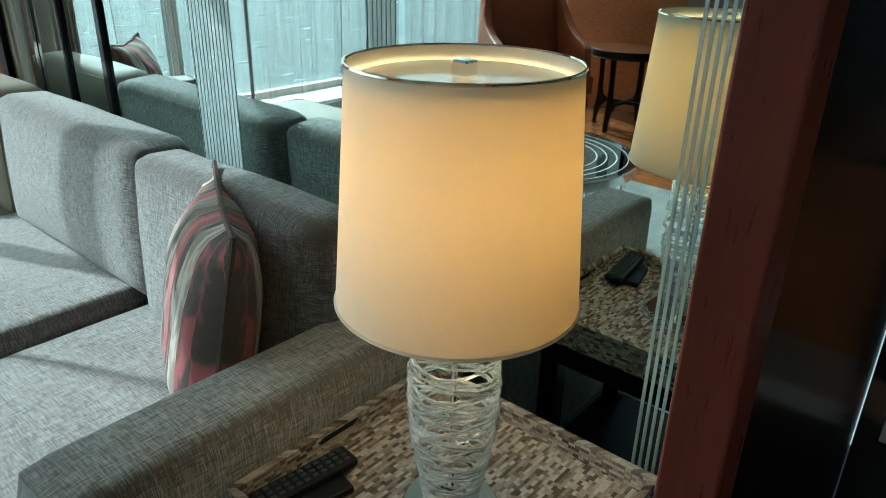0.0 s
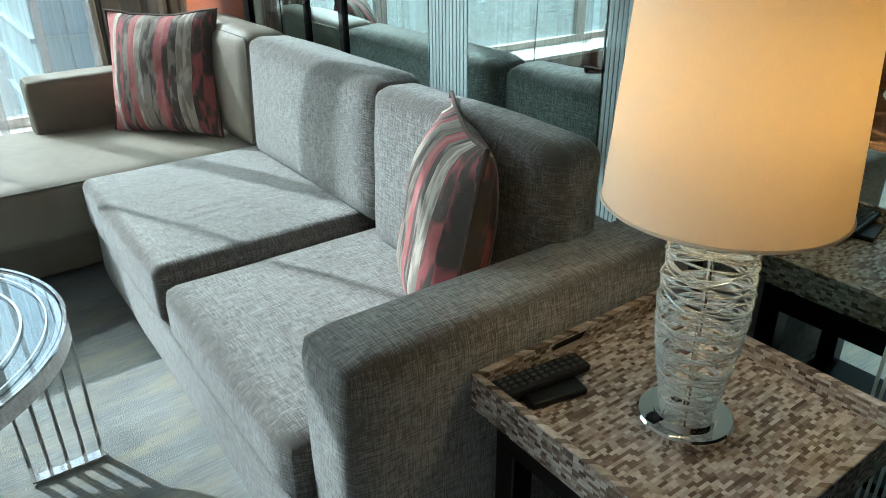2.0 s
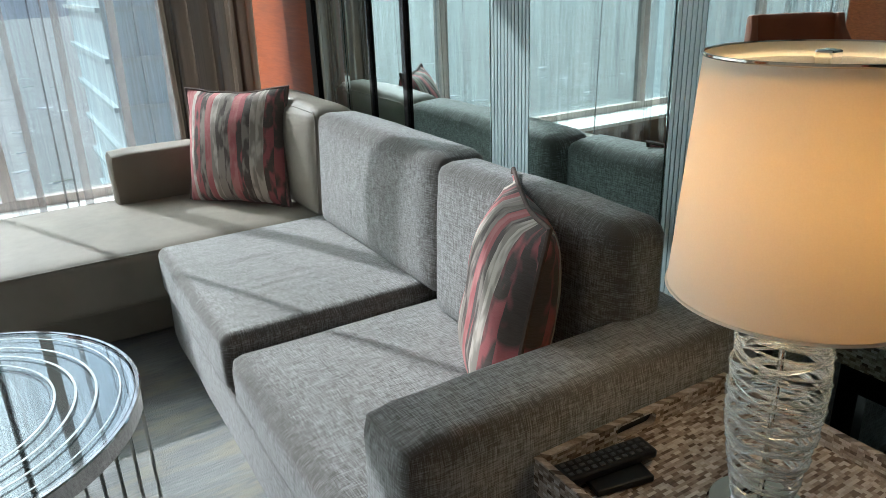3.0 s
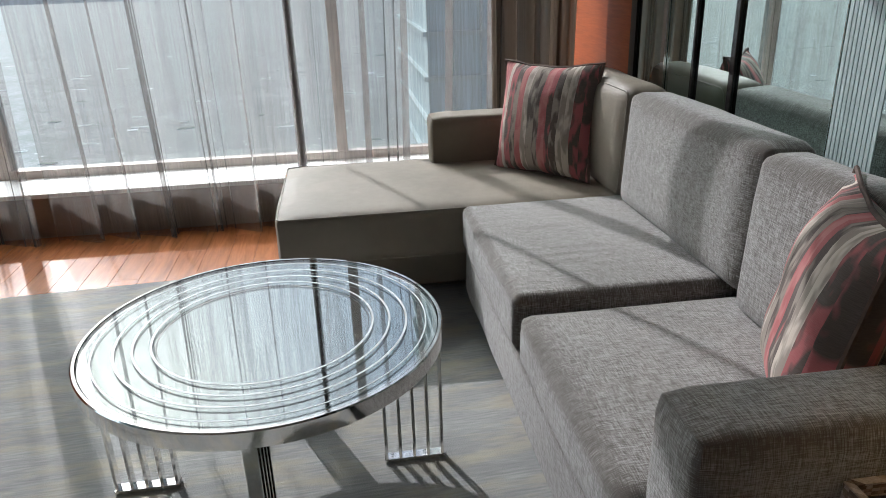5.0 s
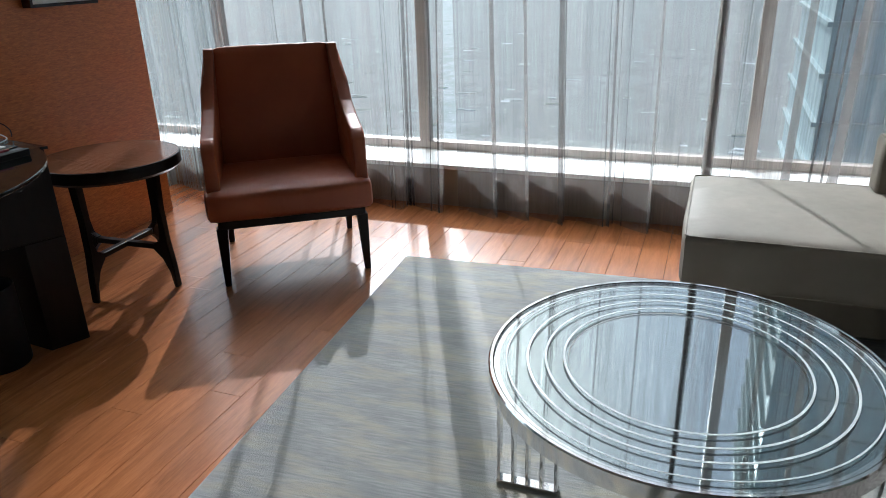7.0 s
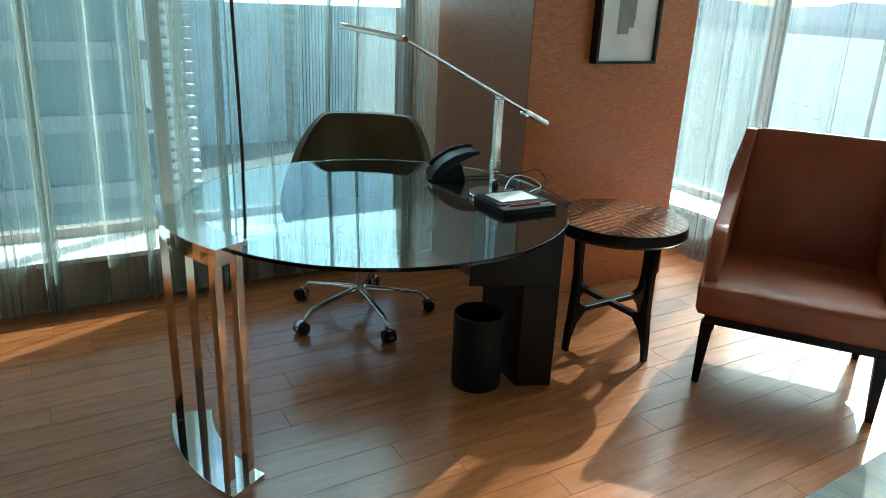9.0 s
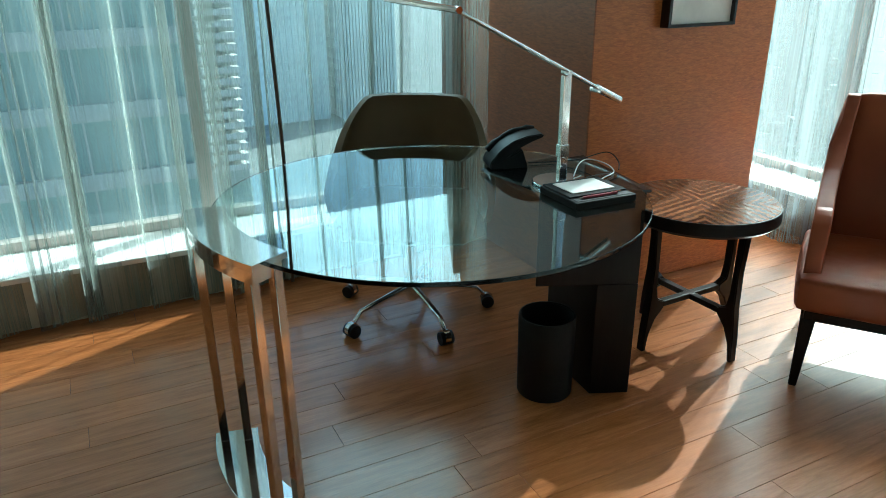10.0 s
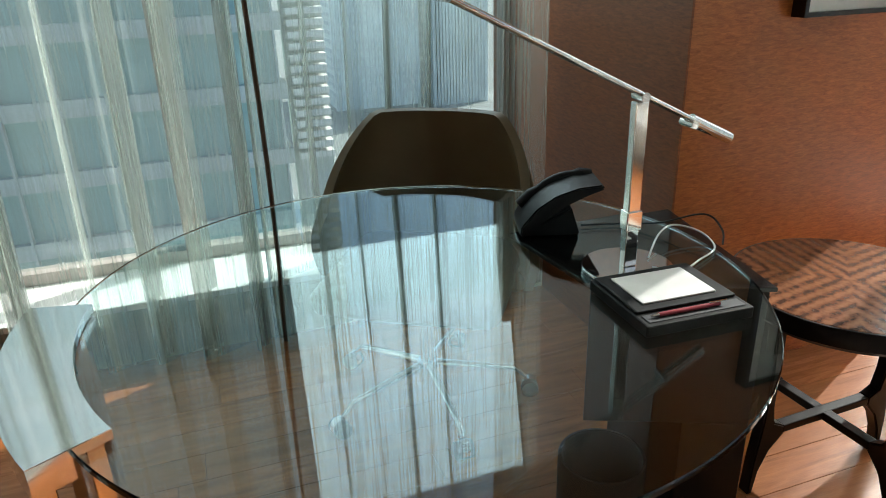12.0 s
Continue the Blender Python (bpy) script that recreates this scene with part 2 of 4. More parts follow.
def mosaic_material(name, upright):
    m = mat(name, (0.3, 0.25, 0.2), 0.22)
    n = Nodes(m)
    v = n.coords()
    sp = n.node("ShaderNodeSeparateXYZ")
    n.link(v, sp.inputs[0])
    cb = n.node("ShaderNodeCombineXYZ")
    if upright:
        n.link(n.math("ADD", sp.outputs[0], sp.outputs[1]), cb.inputs[0])
        n.link(sp.outputs[2], cb.inputs[1])
    else:
        n.link(sp.outputs[0], cb.inputs[0])
        n.link(sp.outputs[1], cb.inputs[1])
    br = n.node("ShaderNodeTexBrick", Scale=1.0)
    br.offset, br.squash = 0.5, 0.8
    for key, val in (("Color1", (0, 0, 0, 1)), ("Color2", (1, 1, 1, 1)), ("Mortar", (0.1, 0.1, 0.1, 1)), ("Mortar Size", 0.0001), ("Brick Width", 0.0125), ("Row Height", 0.0058), ("Bias", 0.0)):
        br.inputs[key].default_value = val
    n.link(cb.outputs[0], br.inputs["Vector"])
    s = n.node("ShaderNodeSeparateXYZ")
    n.link(br.outputs["Color"], s.inputs[0])
    c = n.ramp(n.math("ADD", n.math("MULTIPLY", s.outputs[0], 0.75), n.math("MULTIPLY", n.noise(v, 170, 2), 0.25)), [(0.14, (0.075, 0.052, 0.040)), (0.32, (0.20, 0.150, 0.115)), (0.5, (0.36, 0.29, 0.235)), (0.68, (0.58, 0.50, 0.44)), (0.88, (0.24, 0.170, 0.13))])
    cl = n.noise(v, 14, 3)
    n.color(n.mix(n.math("MULTIPLY", cl, 0.25), c, (0.20, 0.14, 0.10)))
    n.bump(s.outputs[1], 0.12, 0.0006)
    return m


def chip_material(name, island):
    """Stone chips, each with a shade of its own."""
    m = mat(name, (0.3, 0.25, 0.2), 0.22)
    n = Nodes(m)
    v = n.coords()
    if island:
        pick = n.node("ShaderNodeNewGeometry").outputs["Random Per Island"]
    else:
        pick = n.random()
    f = n.math("ADD", n.math("MULTIPLY", pick, 0.8), n.math("MULTIPLY", n.noise(v, 260, 3), 0.2))
    n.color(n.ramp(f, [(0.10, (0.11, 0.075, 0.055)), (0.3, (0.21, 0.150, 0.115)), (0.5, (0.36, 0.29, 0.235)), (0.72, (0.60, 0.52, 0.455)), (0.95, (0.24, 0.170, 0.13))]))
    n.rough(n.math("ADD", n.math("MULTIPLY", n.noise(v, 90, 3), 0.2), 0.12))
    return m


def marble_material():
    m = mat("black_marble", (0.01, 0.01, 0.01), 0.2)
    n = Nodes(m)
    v = n.coords((1, 1, 1), (0.3, 0.9, 0.4))
    w = n.node("ShaderNodeTexWave", Scale=0.9, Distortion=9.0, Detail=5.0)
    n.link(v, w.inputs["Vector"])
    n.color(n.ramp(w.outputs["Fac"], [(0.0, (0.008, 0.006, 0.005)), (0.90, (0.014, 0.010, 0.008)), (0.985, (0.13, 0.07, 0.045))]))
    return m


def mirror_material():
    m = mat("mirror", (0.66, 0.77, 0.74), 0.015, 1.0)
    return m


def shade_material():
    m = bpy.data.materials.new("lampshade_cloth")
    m.use_nodes = True
    n = Nodes(m)
    t = n.t
    t.nodes.remove(n.b)
    dif, tra = t.nodes.new("ShaderNodeBsdfDiffuse"), t.nodes.new("ShaderNodeBsdfTranslucent")
    g = n.noise(n.coords((500, 500, 500)), 1, 2)
    c = n.ramp(g, [(0.3, (0.90, 0.85, 0.76)), (0.7, (0.95, 0.91, 0.83))])
    n.link(c, dif.inputs[0])
    tra.inputs[0].default_value = (0.88, 0.71, 0.45, 1)
    mx = t.nodes.new("ShaderNodeMixShader")
    mx.inputs[0].default_value = 0.40
    n.link(dif.outputs[0], mx.inputs[1])
    n.link(tra.outputs[0], mx.inputs[2])
    n.link(mx.outputs[0], n.out.inputs[0])
    return m


def zebra_top_material():
    """Book-matched veneer: four quarters whose grain meets in nested chevrons."""
    m = mat("book_matched_veneer", (0.3, 0.15, 0.08), 0.2)
    n = Nodes(m)
    c = n.node("ShaderNodeTexCoord")
    s = n.node("ShaderNodeSeparateXYZ")
    n.link(c.outputs["Object"], s.inputs[0])
    tx, ty = n.math("ADD", s.outputs["X"], s.outputs["Y"]), n.math("SUBTRACT", s.outputs["Y"], s.outputs["X"])
    d = n.math("SUBTRACT", n.math("MULTIPLY", n.math("ABSOLUTE", ty), 0.42), n.math("MULTIPLY", n.math("ABSOLUTE", tx), 0.56))
    jit = n.noise(n.coords((3, 3, 3)), 5, 3)
    wave = n.math("SINE", n.math("ADD", n.math("MULTIPLY", d, 190), n.math("MULTIPLY", jit, 2.2)))
    fine = n.noise(n.coords((8, 8, 8)), 9, 4)
    n.color(n.ramp(n.math("ADD", n.math("MULTIPLY", n.math("MULTIPLY", wave, n.noise(n.coords((2, 2, 2)), 6, 2)), 0.22), n.math("ADD", n.math("MULTIPLY", fine, 0.5), 0.30)), [(0.38, (0.030, 0.012, 0.007)), (0.50, (0.15, 0.056, 0.025)), (0.70, (0.25, 0.10, 0.045))]))
    n.b.inputs["Coat Weight"].default_value = 0.15
    return m


M["rug"], M["mosaic"], M["marble"], M["mirror"], M["shade"], M["zebra"] = rug_material(), mosaic_material("stone_chip_mosaic", False), marble_material(), mirror_material(), shade_material(), zebra_top_material()
M["mosaic_rim"] = mosaic_material("stone_chip_rim", True)
M["chip"], M["chip_rest"] = chip_material("stone_chip", False), chip_material("stone_chip_bed", True)
M["brown_cord"] = plain("brown_cord", (0.10, 0.065, 0.05), 0.85, 0, 0.3, 60)
M["stripe"] = stripes("striped_cushion_cover", 0.24)

# ---- mesh helpers ----
def part(name, bm, material, parent=None, label="", smooth=False, at=None):
    """Links a bmesh as one mesh object, under a thing or a part if one is given."""
    me = bpy.data.meshes.new(name)
    bm.to_mesh(me)
    bm.free()
    me.materials.append(material)
    if smooth:
        me.polygons.foreach_set("use_smooth", [True] * len(me.polygons))
        me.set_sharp_from_angle(angle=radians(38))
    ob = new(name, me)
    if parent is not None:
        ob.parent = parent
    if at is not None:
        ob.matrix_basis = at
    if label:
        ob["label"] = label
    return ob


def thing(name, at, label, category, group="", kind=""):
    e = new(name)
    e.empty_display_size = 0.1
    e.matrix_basis = at
    return tagged(e, label, category, group, kind)


def box(bm, lo, hi, bevel=0.0, seg=2):
    """A box between two corners, with rounded edges."""
    lo, hi = Vector(lo), Vector(hi)
    m = Matrix.Translation((lo + hi) / 2) @ Matrix.Diagonal((*(hi - lo), 1))
    made = bmesh.ops.create_cube(bm, size=1, matrix=m)
    if bevel:
        edges = list({e for v in made["verts"] for e in v.link_edges})
        bmesh.ops.bevel(bm, geom=edges, offset=bevel, segments=seg, profile=0.5, affect="EDGES")
    return bm


def slab(lo, hi, bevel=0.0, seg=2):
    return box(bmesh.new(), lo, hi, bevel, seg)


def lathe(profile, n=48, close=False):
    """Turns (radius, height) pairs about z."""
    bm = bmesh.new()
    rings = []
    for r, z in profile:
        if r < 1e-6:
            rings.append([bm.verts.new((0, 0, z))])
        else:
            rings.append([bm.verts.new((r * math.cos(2 * math.pi * k / n), r * math.sin(2 * math.pi * k / n), z)) for k in range(n)])
    pairs = list(zip(rings, rings[1:]))
    if close:
        pairs.append((rings[-1], rings[0]))
    for a, b in pairs:
        for k in range(n):
            q = [a[k % len(a)], a[(k + 1) % len(a)], b[(k + 1) % len(b)], b[k % len(b)]]
            q = list(dict.fromkeys(q))
            if len(q) > 2:
                bm.faces.new(q)
    bmesh.ops.recalc_face_normals(bm, faces=bm.faces)
    return bm


def prism(points, z0, z1, bevel=0.0):
    """Raises a plan outline from z0 to z1."""
    bm = bmesh.new()
    a = [bm.verts.new((x, y, z0)) for x, y in points]
    b = [bm.verts.new((x, y, z1)) for x, y in points]
    bm.faces.new(a[::-1])
    bm.faces.new(b)
    for k in range(len(a)):
        j = (k + 1) % len(a)
        bm.faces.new((a[k], a[j], b[j], b[k]))
    bmesh.ops.recalc_face_normals(bm, faces=bm.faces)
    if bevel:
        bmesh.ops.bevel(bm, geom=list(bm.edges), offset=bevel, segments=2, profile=0.5, affect="EDGES")
    return bm


def tube(points, radius, n=8, bm=None, radii=None):
    """A round bar along a line of points."""
    bm = bm or bmesh.new()
    pts = [Vector(p) for p in points]
    rings = []
    side = None
    for i, p in enumerate(pts):
        d = (pts[min(i + 1, len(pts) - 1)] - pts[max(i - 1, 0)]).normalized()
        if side is None:
            side = d.orthogonal().normalized()
        side = (side - d * side.dot(d)).normalized()
        up = d.cross(side)
        r = radii[i] if radii else radius
        rings.append([bm.verts.new(p + (side * math.cos(2 * math.pi * k / n) + up * math.sin(2 * math.pi * k / n)) * r) for k in range(n)])
    for a, b in zip(rings, rings[1:]):
        for k in range(n):
            bm.faces.new((a[k], a[(k + 1) % n], b[(k + 1) % n], b[k]))
    bm.faces.new(rings[0][::-1])
    bm.faces.new(rings[-1])
    return bm


def soft_box(size, radius, crown=0.0, cuts=10, sag=0.0, seed=0, creases=()):
    """A stuffed block: rounded edges, faces that swell, slightly uneven. Its middle is at the origin."""
    bm = bmesh.new()
    bmesh.ops.create_cube(bm, size=2)
    bmesh.ops.subdivide_edges(bm, edges=list(bm.edges), cuts=cuts, use_grid_fill=True)
    h = Vector(size) / 2
    for v in bm.verts:
        u = v.co.copy()
        # finer spacing towards the edges
        u = Vector([math.copysign(abs(c) ** 0.75, c) for c in u])
        p = Vector([u[i] * h[i] for i in range(3)])
        inner = Vector([max(-(h[i] - radius), min(h[i] - radius, p[i])) for i in range(3)])
        d = p - inner
        if d.length > 1e-6:
            p = inner + d.normalized() * radius
        for i in range(3):
            j, k = (i + 1) % 3, (i + 2) % 3
            if abs(v.co[i]) > 0.999:
                p[i] += math.copysign(crown * (1 - u[j] ** 2) * (1 - u[k] ** 2) * min(1, 3 * min(h[j], h[k]) / max(h[j], h[k])), u[i])
        p.z -= sag * (1 - u.x ** 2) * (1 - u.y ** 2)
        w = noise.noise(p * 9 + Vector((seed, 0, 0))) * 0.004 + noise.noise(p * 3 + Vector((0, seed, 0))) * 0.004
        p += p.normalized() * w
        if v.co.z > 0.999:
            for ax, ay, bx, by, deep in creases:
                along = Vector((bx - ax, by - ay))
                f = min(1.0, max(0.0, (Vector((p.x - ax, p.y - ay))).dot(along) / along.length_squared))
                d = (Vector((p.x, p.y)) - Vector((ax, ay)) - along * f).length / 0.013
                p.z += deep * (0.8 * math.exp(-(d - 1.6) ** 2) - math.exp(-d * d)) * (1 - 0.6 * abs(2 * f - 1))
        v.co = p
    return bm


def pillow_mesh(half, thick, seed=0):
    """A throw cushion, upright in x and z, its seam round the rim, corners drawn out."""
    bm = bmesh.new()
    n = 22
    def pt(i, j, s):
        u, v = 2 * i / n - 1, 2 * j / n - 1
        pull = 1 - 0.06 * (1 - abs(u * v)) * (abs(u) ** 3 + abs(v) ** 3) * 0.9
        t = thick * ((1 - abs(u) ** 2.6) * (1 - abs(v) ** 2.6)) ** 0.55
        x, z = u * half * pull, v * half * pull
        t *= 1 + 0.16 * noise.noise(Vector((x * 7 + seed, z * 7, s))) + 0.10 * noise.noise(Vector((x * 30 + seed, z * 18, s))) * (abs(u) + abs(v)) / 2
        ear = max(0.0, abs(u) + abs(v) - 1.55) / 0.45
        x, z = x * (1 + 0.05 * ear), z * (1 + 0.05 * ear)
        return Vector((x, s * t, z + 0.006 * noise.noise(Vector((x * 9, z * 5, seed)))))
    rim = {}
    for s in (-1, 1):
        g = {}
        for i in range(n + 1):
            for j in range(n + 1):
                edge = i in (0, n) or j in (0, n)
                if edge and (i, j) in rim:
                    g[i, j] = rim[i, j]
                else:
                    g[i, j] = bm.verts.new(pt(i, j, s))
                    if edge:
                        rim[i, j] = g[i, j]
        for i in range(n):
            for j in range(n):
                q = (g[i, j], g[i + 1, j], g[i + 1, j + 1], g[i, j + 1])
                bm.faces.new(q if s < 0 else q[::-1])
    loop = [rim[i, 0].co.copy() for i in range(n)] + [rim[n, j].co.copy() for j in range(n)] + [rim[i, n].co.copy() for i in range(n, 0, -1)] + [rim[0, j].co.copy() for j in range(n, -1, -1)]
    return bm, loop


def disc(r, z0, z1, n=64, bevel=0.003):
    return lathe([(0, z0), (r - bevel, z0), (r, z0 + bevel), (r, z1 - bevel), (r - bevel, z1), (0, z1)], n)


def sector(cx, cy, r0, r1, a0, a1, n=16):
    """Plan outline of a piece of a ring, degrees."""
    out = [(cx + r1 * math.cos(radians(a0 + (a1 - a0) * k / n)), cy + r1 * math.sin(radians(a0 + (a1 - a0) * k / n))) for k in range(n + 1)]
    return out + [(cx + r0 * math.cos(radians(a1 + (a0 - a1) * k / n)), cy + r0 * math.sin(radians(a1 + (a0 - a1) * k / n))) for k in range(n + 1)]


# ---- structure ----
MIRROR_X, GLASS_Y, GLASS_X, BACK_Y, HIGH = 1.205, 4.30, -4.30, -3.2, 3.3
def structure(name, bm, material, label, category, smooth=False):
    return tagged(part(name, bm, material, None, "", smooth), label, category, "", "structure")


ceiling = structure("ceiling", slab((GLASS_X - 0.2, BACK_Y - 0.2, HIGH), (2.2, GLASS_Y + 0.25, HIGH + 0.2)), M["ceiling"], "flat white painted plaster ceiling above the room", "ceiling")
bm = bmesh.new()
box(bm, (MIRROR_X + 0.02, 0.332, 0), (MIRROR_X + 0.27, 3.273, HIGH))
wall_mirror = structure("wall_east", bm, M["wall"], "wall behind the tall mirror panels", "wall")
wall_wood = structure("wall_east_wood", slab((MIRROR_X - 0.004, 3.273, 0), (MIRROR_X + 0.27, GLASS_Y + 0.2, HIGH)), M["veneer_orange"], "orange cherry veneer wall strip beside the window drape", "wall")
XM = 1.305
for k, (lo, hi) in enumerate((((XM, BACK_Y, 0), (XM + 0.2, 0.290, 0.60)), ((XM, BACK_Y, 1.02), (XM + 0.2, 0.290, HIGH)), ((XM, 0.26, 0.60), (XM + 0.2, 0.290, 1.02)), ((XM, BACK_Y, 0.60), (XM + 0.2, -0.75, 1.02)))):
    structure("wall_east_marble_%d" % (k + 1), slab(lo, hi), M["marble"], "polished black marble wall with thin brown veins", "wall")
niche = structure("wall_niche_back", slab((XM + 0.17, -0.75, 0.60), (XM + 0.2, 0.26, 1.02)), M["veneer"], "warm wood back of the niche in the marble", "niche")
shelf = tagged(part("niche_shelf", slab((XM + 0.002, -0.75, 0.602), (XM + 0.168, 0.258, 0.64), 0.002), M["white_paint"]), "white shelf in the marble wall niche", "shelf")
partition = structure("wall_partition", slab((0.592, 0.292, 0), (1.305, 0.330, HIGH)), M["marble"], "thin black marble partition beside the end table", "wall")
pilaster = structure("trim_pilaster", prism([(0.5505, 0.325), (0.592, 0.334), (0.592, 0.288), (0.572, 0.2935)], 0, HIGH, 0.002), M["veneer_red"], "reddish glossy wood end of the partition", "pilaster")
# unseen walls, added to close the room behind the camera
wall_back = structure("wall_south", slab((GLASS_X, BACK_Y - 0.2, 0), (MIRROR_X + 0.3, BACK_Y, HIGH)), M["wall"], "plain unseen wall added to close the room, brown to cut bounced light", "wall")
wall_left = structure("wall_west", slab((GLASS_X - 0.2, BACK_Y, 0), (GLASS_X, -1.6, HIGH)), M["wall"], "plain brown wall added out of view beside the side window", "wall")
column = structure("wall_column", slab((GLASS_X - 0.2, 2.445, 0), (-3.157, 3.46, HIGH), 0.003), M["veneer"], "cherry veneered corner column between the two windows", "column")


# shade on the column's south face, put into a darker copy of its veneer
structure("wall_column_shade_panel", slab((GLASS_X - 0.2, 2.437, 0), (-3.1555, 2.4445, HIGH), 0.001), M["veneer_shaded"], "thin panel on the side of the corner column, veneer darkened for shade", "column")


def window(name, along_x, a, b, mullions, label):
    """A floor-to-ceiling window: low curb with a stone sill, frame, mullions and panes. It runs from a to b along its wall."""
    e = thing(name, Matrix.Identity(4), label, "window", "", "structure")
    def bx(lo, hi, bev=0.0):   # u along the wall, d outwards from the room's curtain side, z
        if along_x:
            return slab((lo[0], lo[1], lo[2]), (hi[0], hi[1], hi[2]), bev)
        return slab((-hi[1], lo[0], lo[2]), (-lo[1], hi[0], hi[2]), bev)
    g = GLASS_Y if along_x else -GLASS_X
    # curb colour carries light: brown for north shade, pale for the lit side curtain
    part("curb", bx((a, g - 0.33, 0), (b, g + 0.2, 0.22)), M["wall"] if along_x else M["curb_lit_side"], e)
    part("window_sill", bx((a, g - 0.36, 0.22), (b, g - 0.03, 0.245), 0.004), M["sill"], e, "pale stone sill")
    part("head", bx((a, g - 0.05, HIGH - 0.12), (b, g + 0.2, HIGH)), M["white_paint"], e)
    part("bottom_rail", bx((a, g - 0.03, 0.22), (b, g + 0.05, 0.29), 0.003), M["alu"], e)
    posts = [a + 0.03] + list(mullions) + [b - 0.03]
    for x in posts:
        part("mullion", bx((x - 0.03, g - 0.03, 0.29), (x + 0.03, g + 0.05, HIGH - 0.12), 0.003), M["alu"], e)
    for x0, x1 in zip(posts, posts[1:]):
        p = part("pane", bx((x0 + 0.03, g + 0.005, 0.29), (x1 - 0.03, g + 0.017, HIGH - 0.12)), M["glass"], e)
        p.visible_shadow = False
    return e


window("window_1", True, GLASS_X - 0.2, MIRROR_X, (-3.3, -1.9, -0.08), "long floor-to-ceiling window with pale sill behind sheer curtains")
structure("wall_west_corner", slab((GLASS_X - 0.2, 3.46, 0), (GLASS_X - 0.02, GLASS_Y - 0.06, HIGH)), M["white_paint"], "white wall end behind the corner column", "wall")
window("window_2", False, -1.6, 2.445, (-0.35, 1.05), "side floor-to-ceiling window with pale sill behind sheer curtains")


def mirrors():
    """Tall mirror panels with bands of etched lines, black and chrome strips between them."""
    seams = [0.333, 1.269, 1.921, 2.417, 2.937, 3.225]
    for i, (y0, y1) in enumerate(zip(seams, seams[1:])):
        e = thing("wall_mirror", Matrix.Identity(4), "tall wall mirror panel with etched vertical lines behind the sofa" if i < 2 else "tall wall mirror panel behind the sofa", "mirror", "mirror panels on the wall")
        part("mirror", slab((MIRROR_X, y0 + 0.002, 0.05), (MIRROR_X + 0.012, y1 - 0.002, HIGH - 0.05), 0.0015), M["mirror"], e)
        bands = {0: [(0.345, 0.602, 20), (1.189, 1.264, 6)], 1: [(1.742, 1.916, 11)]}.get(i, [])
        for b0, b1, n in bands:
            for k in range(n):
                c = b0 + (b1 - b0) * (k + 0.5) / n
                w = (b1 - b0) / n * (0.22 if n == 20 else 0.38)
                part("etched_line", slab((MIRROR_X - 0.0015, c - w, 0.05), (MIRROR_X - 0.0002, c + w, HIGH - 0.05)), M["etched"], e)
    for y, key, w in ((2.417, "black_gloss", 0.014), (2.937, "chrome", 0.018), (2.687, "black_gloss", 0.008), (3.244, "ebony", 0.03)):
        tagged(part("mirror_strip", slab((MIRROR_X - 0.012, y - w, 0), (MIRROR_X - 0.001, y + w, HIGH), 0.002), M[key]),
               {"black_gloss": "thin black strip between mirror panels", "chrome": "polished chrome strip between mirror panels", "ebony": "dark wood frame strip at the mirror's end"}[key], "mirror trim", "strips between mirrors")


M["etched"] = mat("etched_glass", (0.42, 0.50, 0.49), 0.5, 0.0)
mirrors()


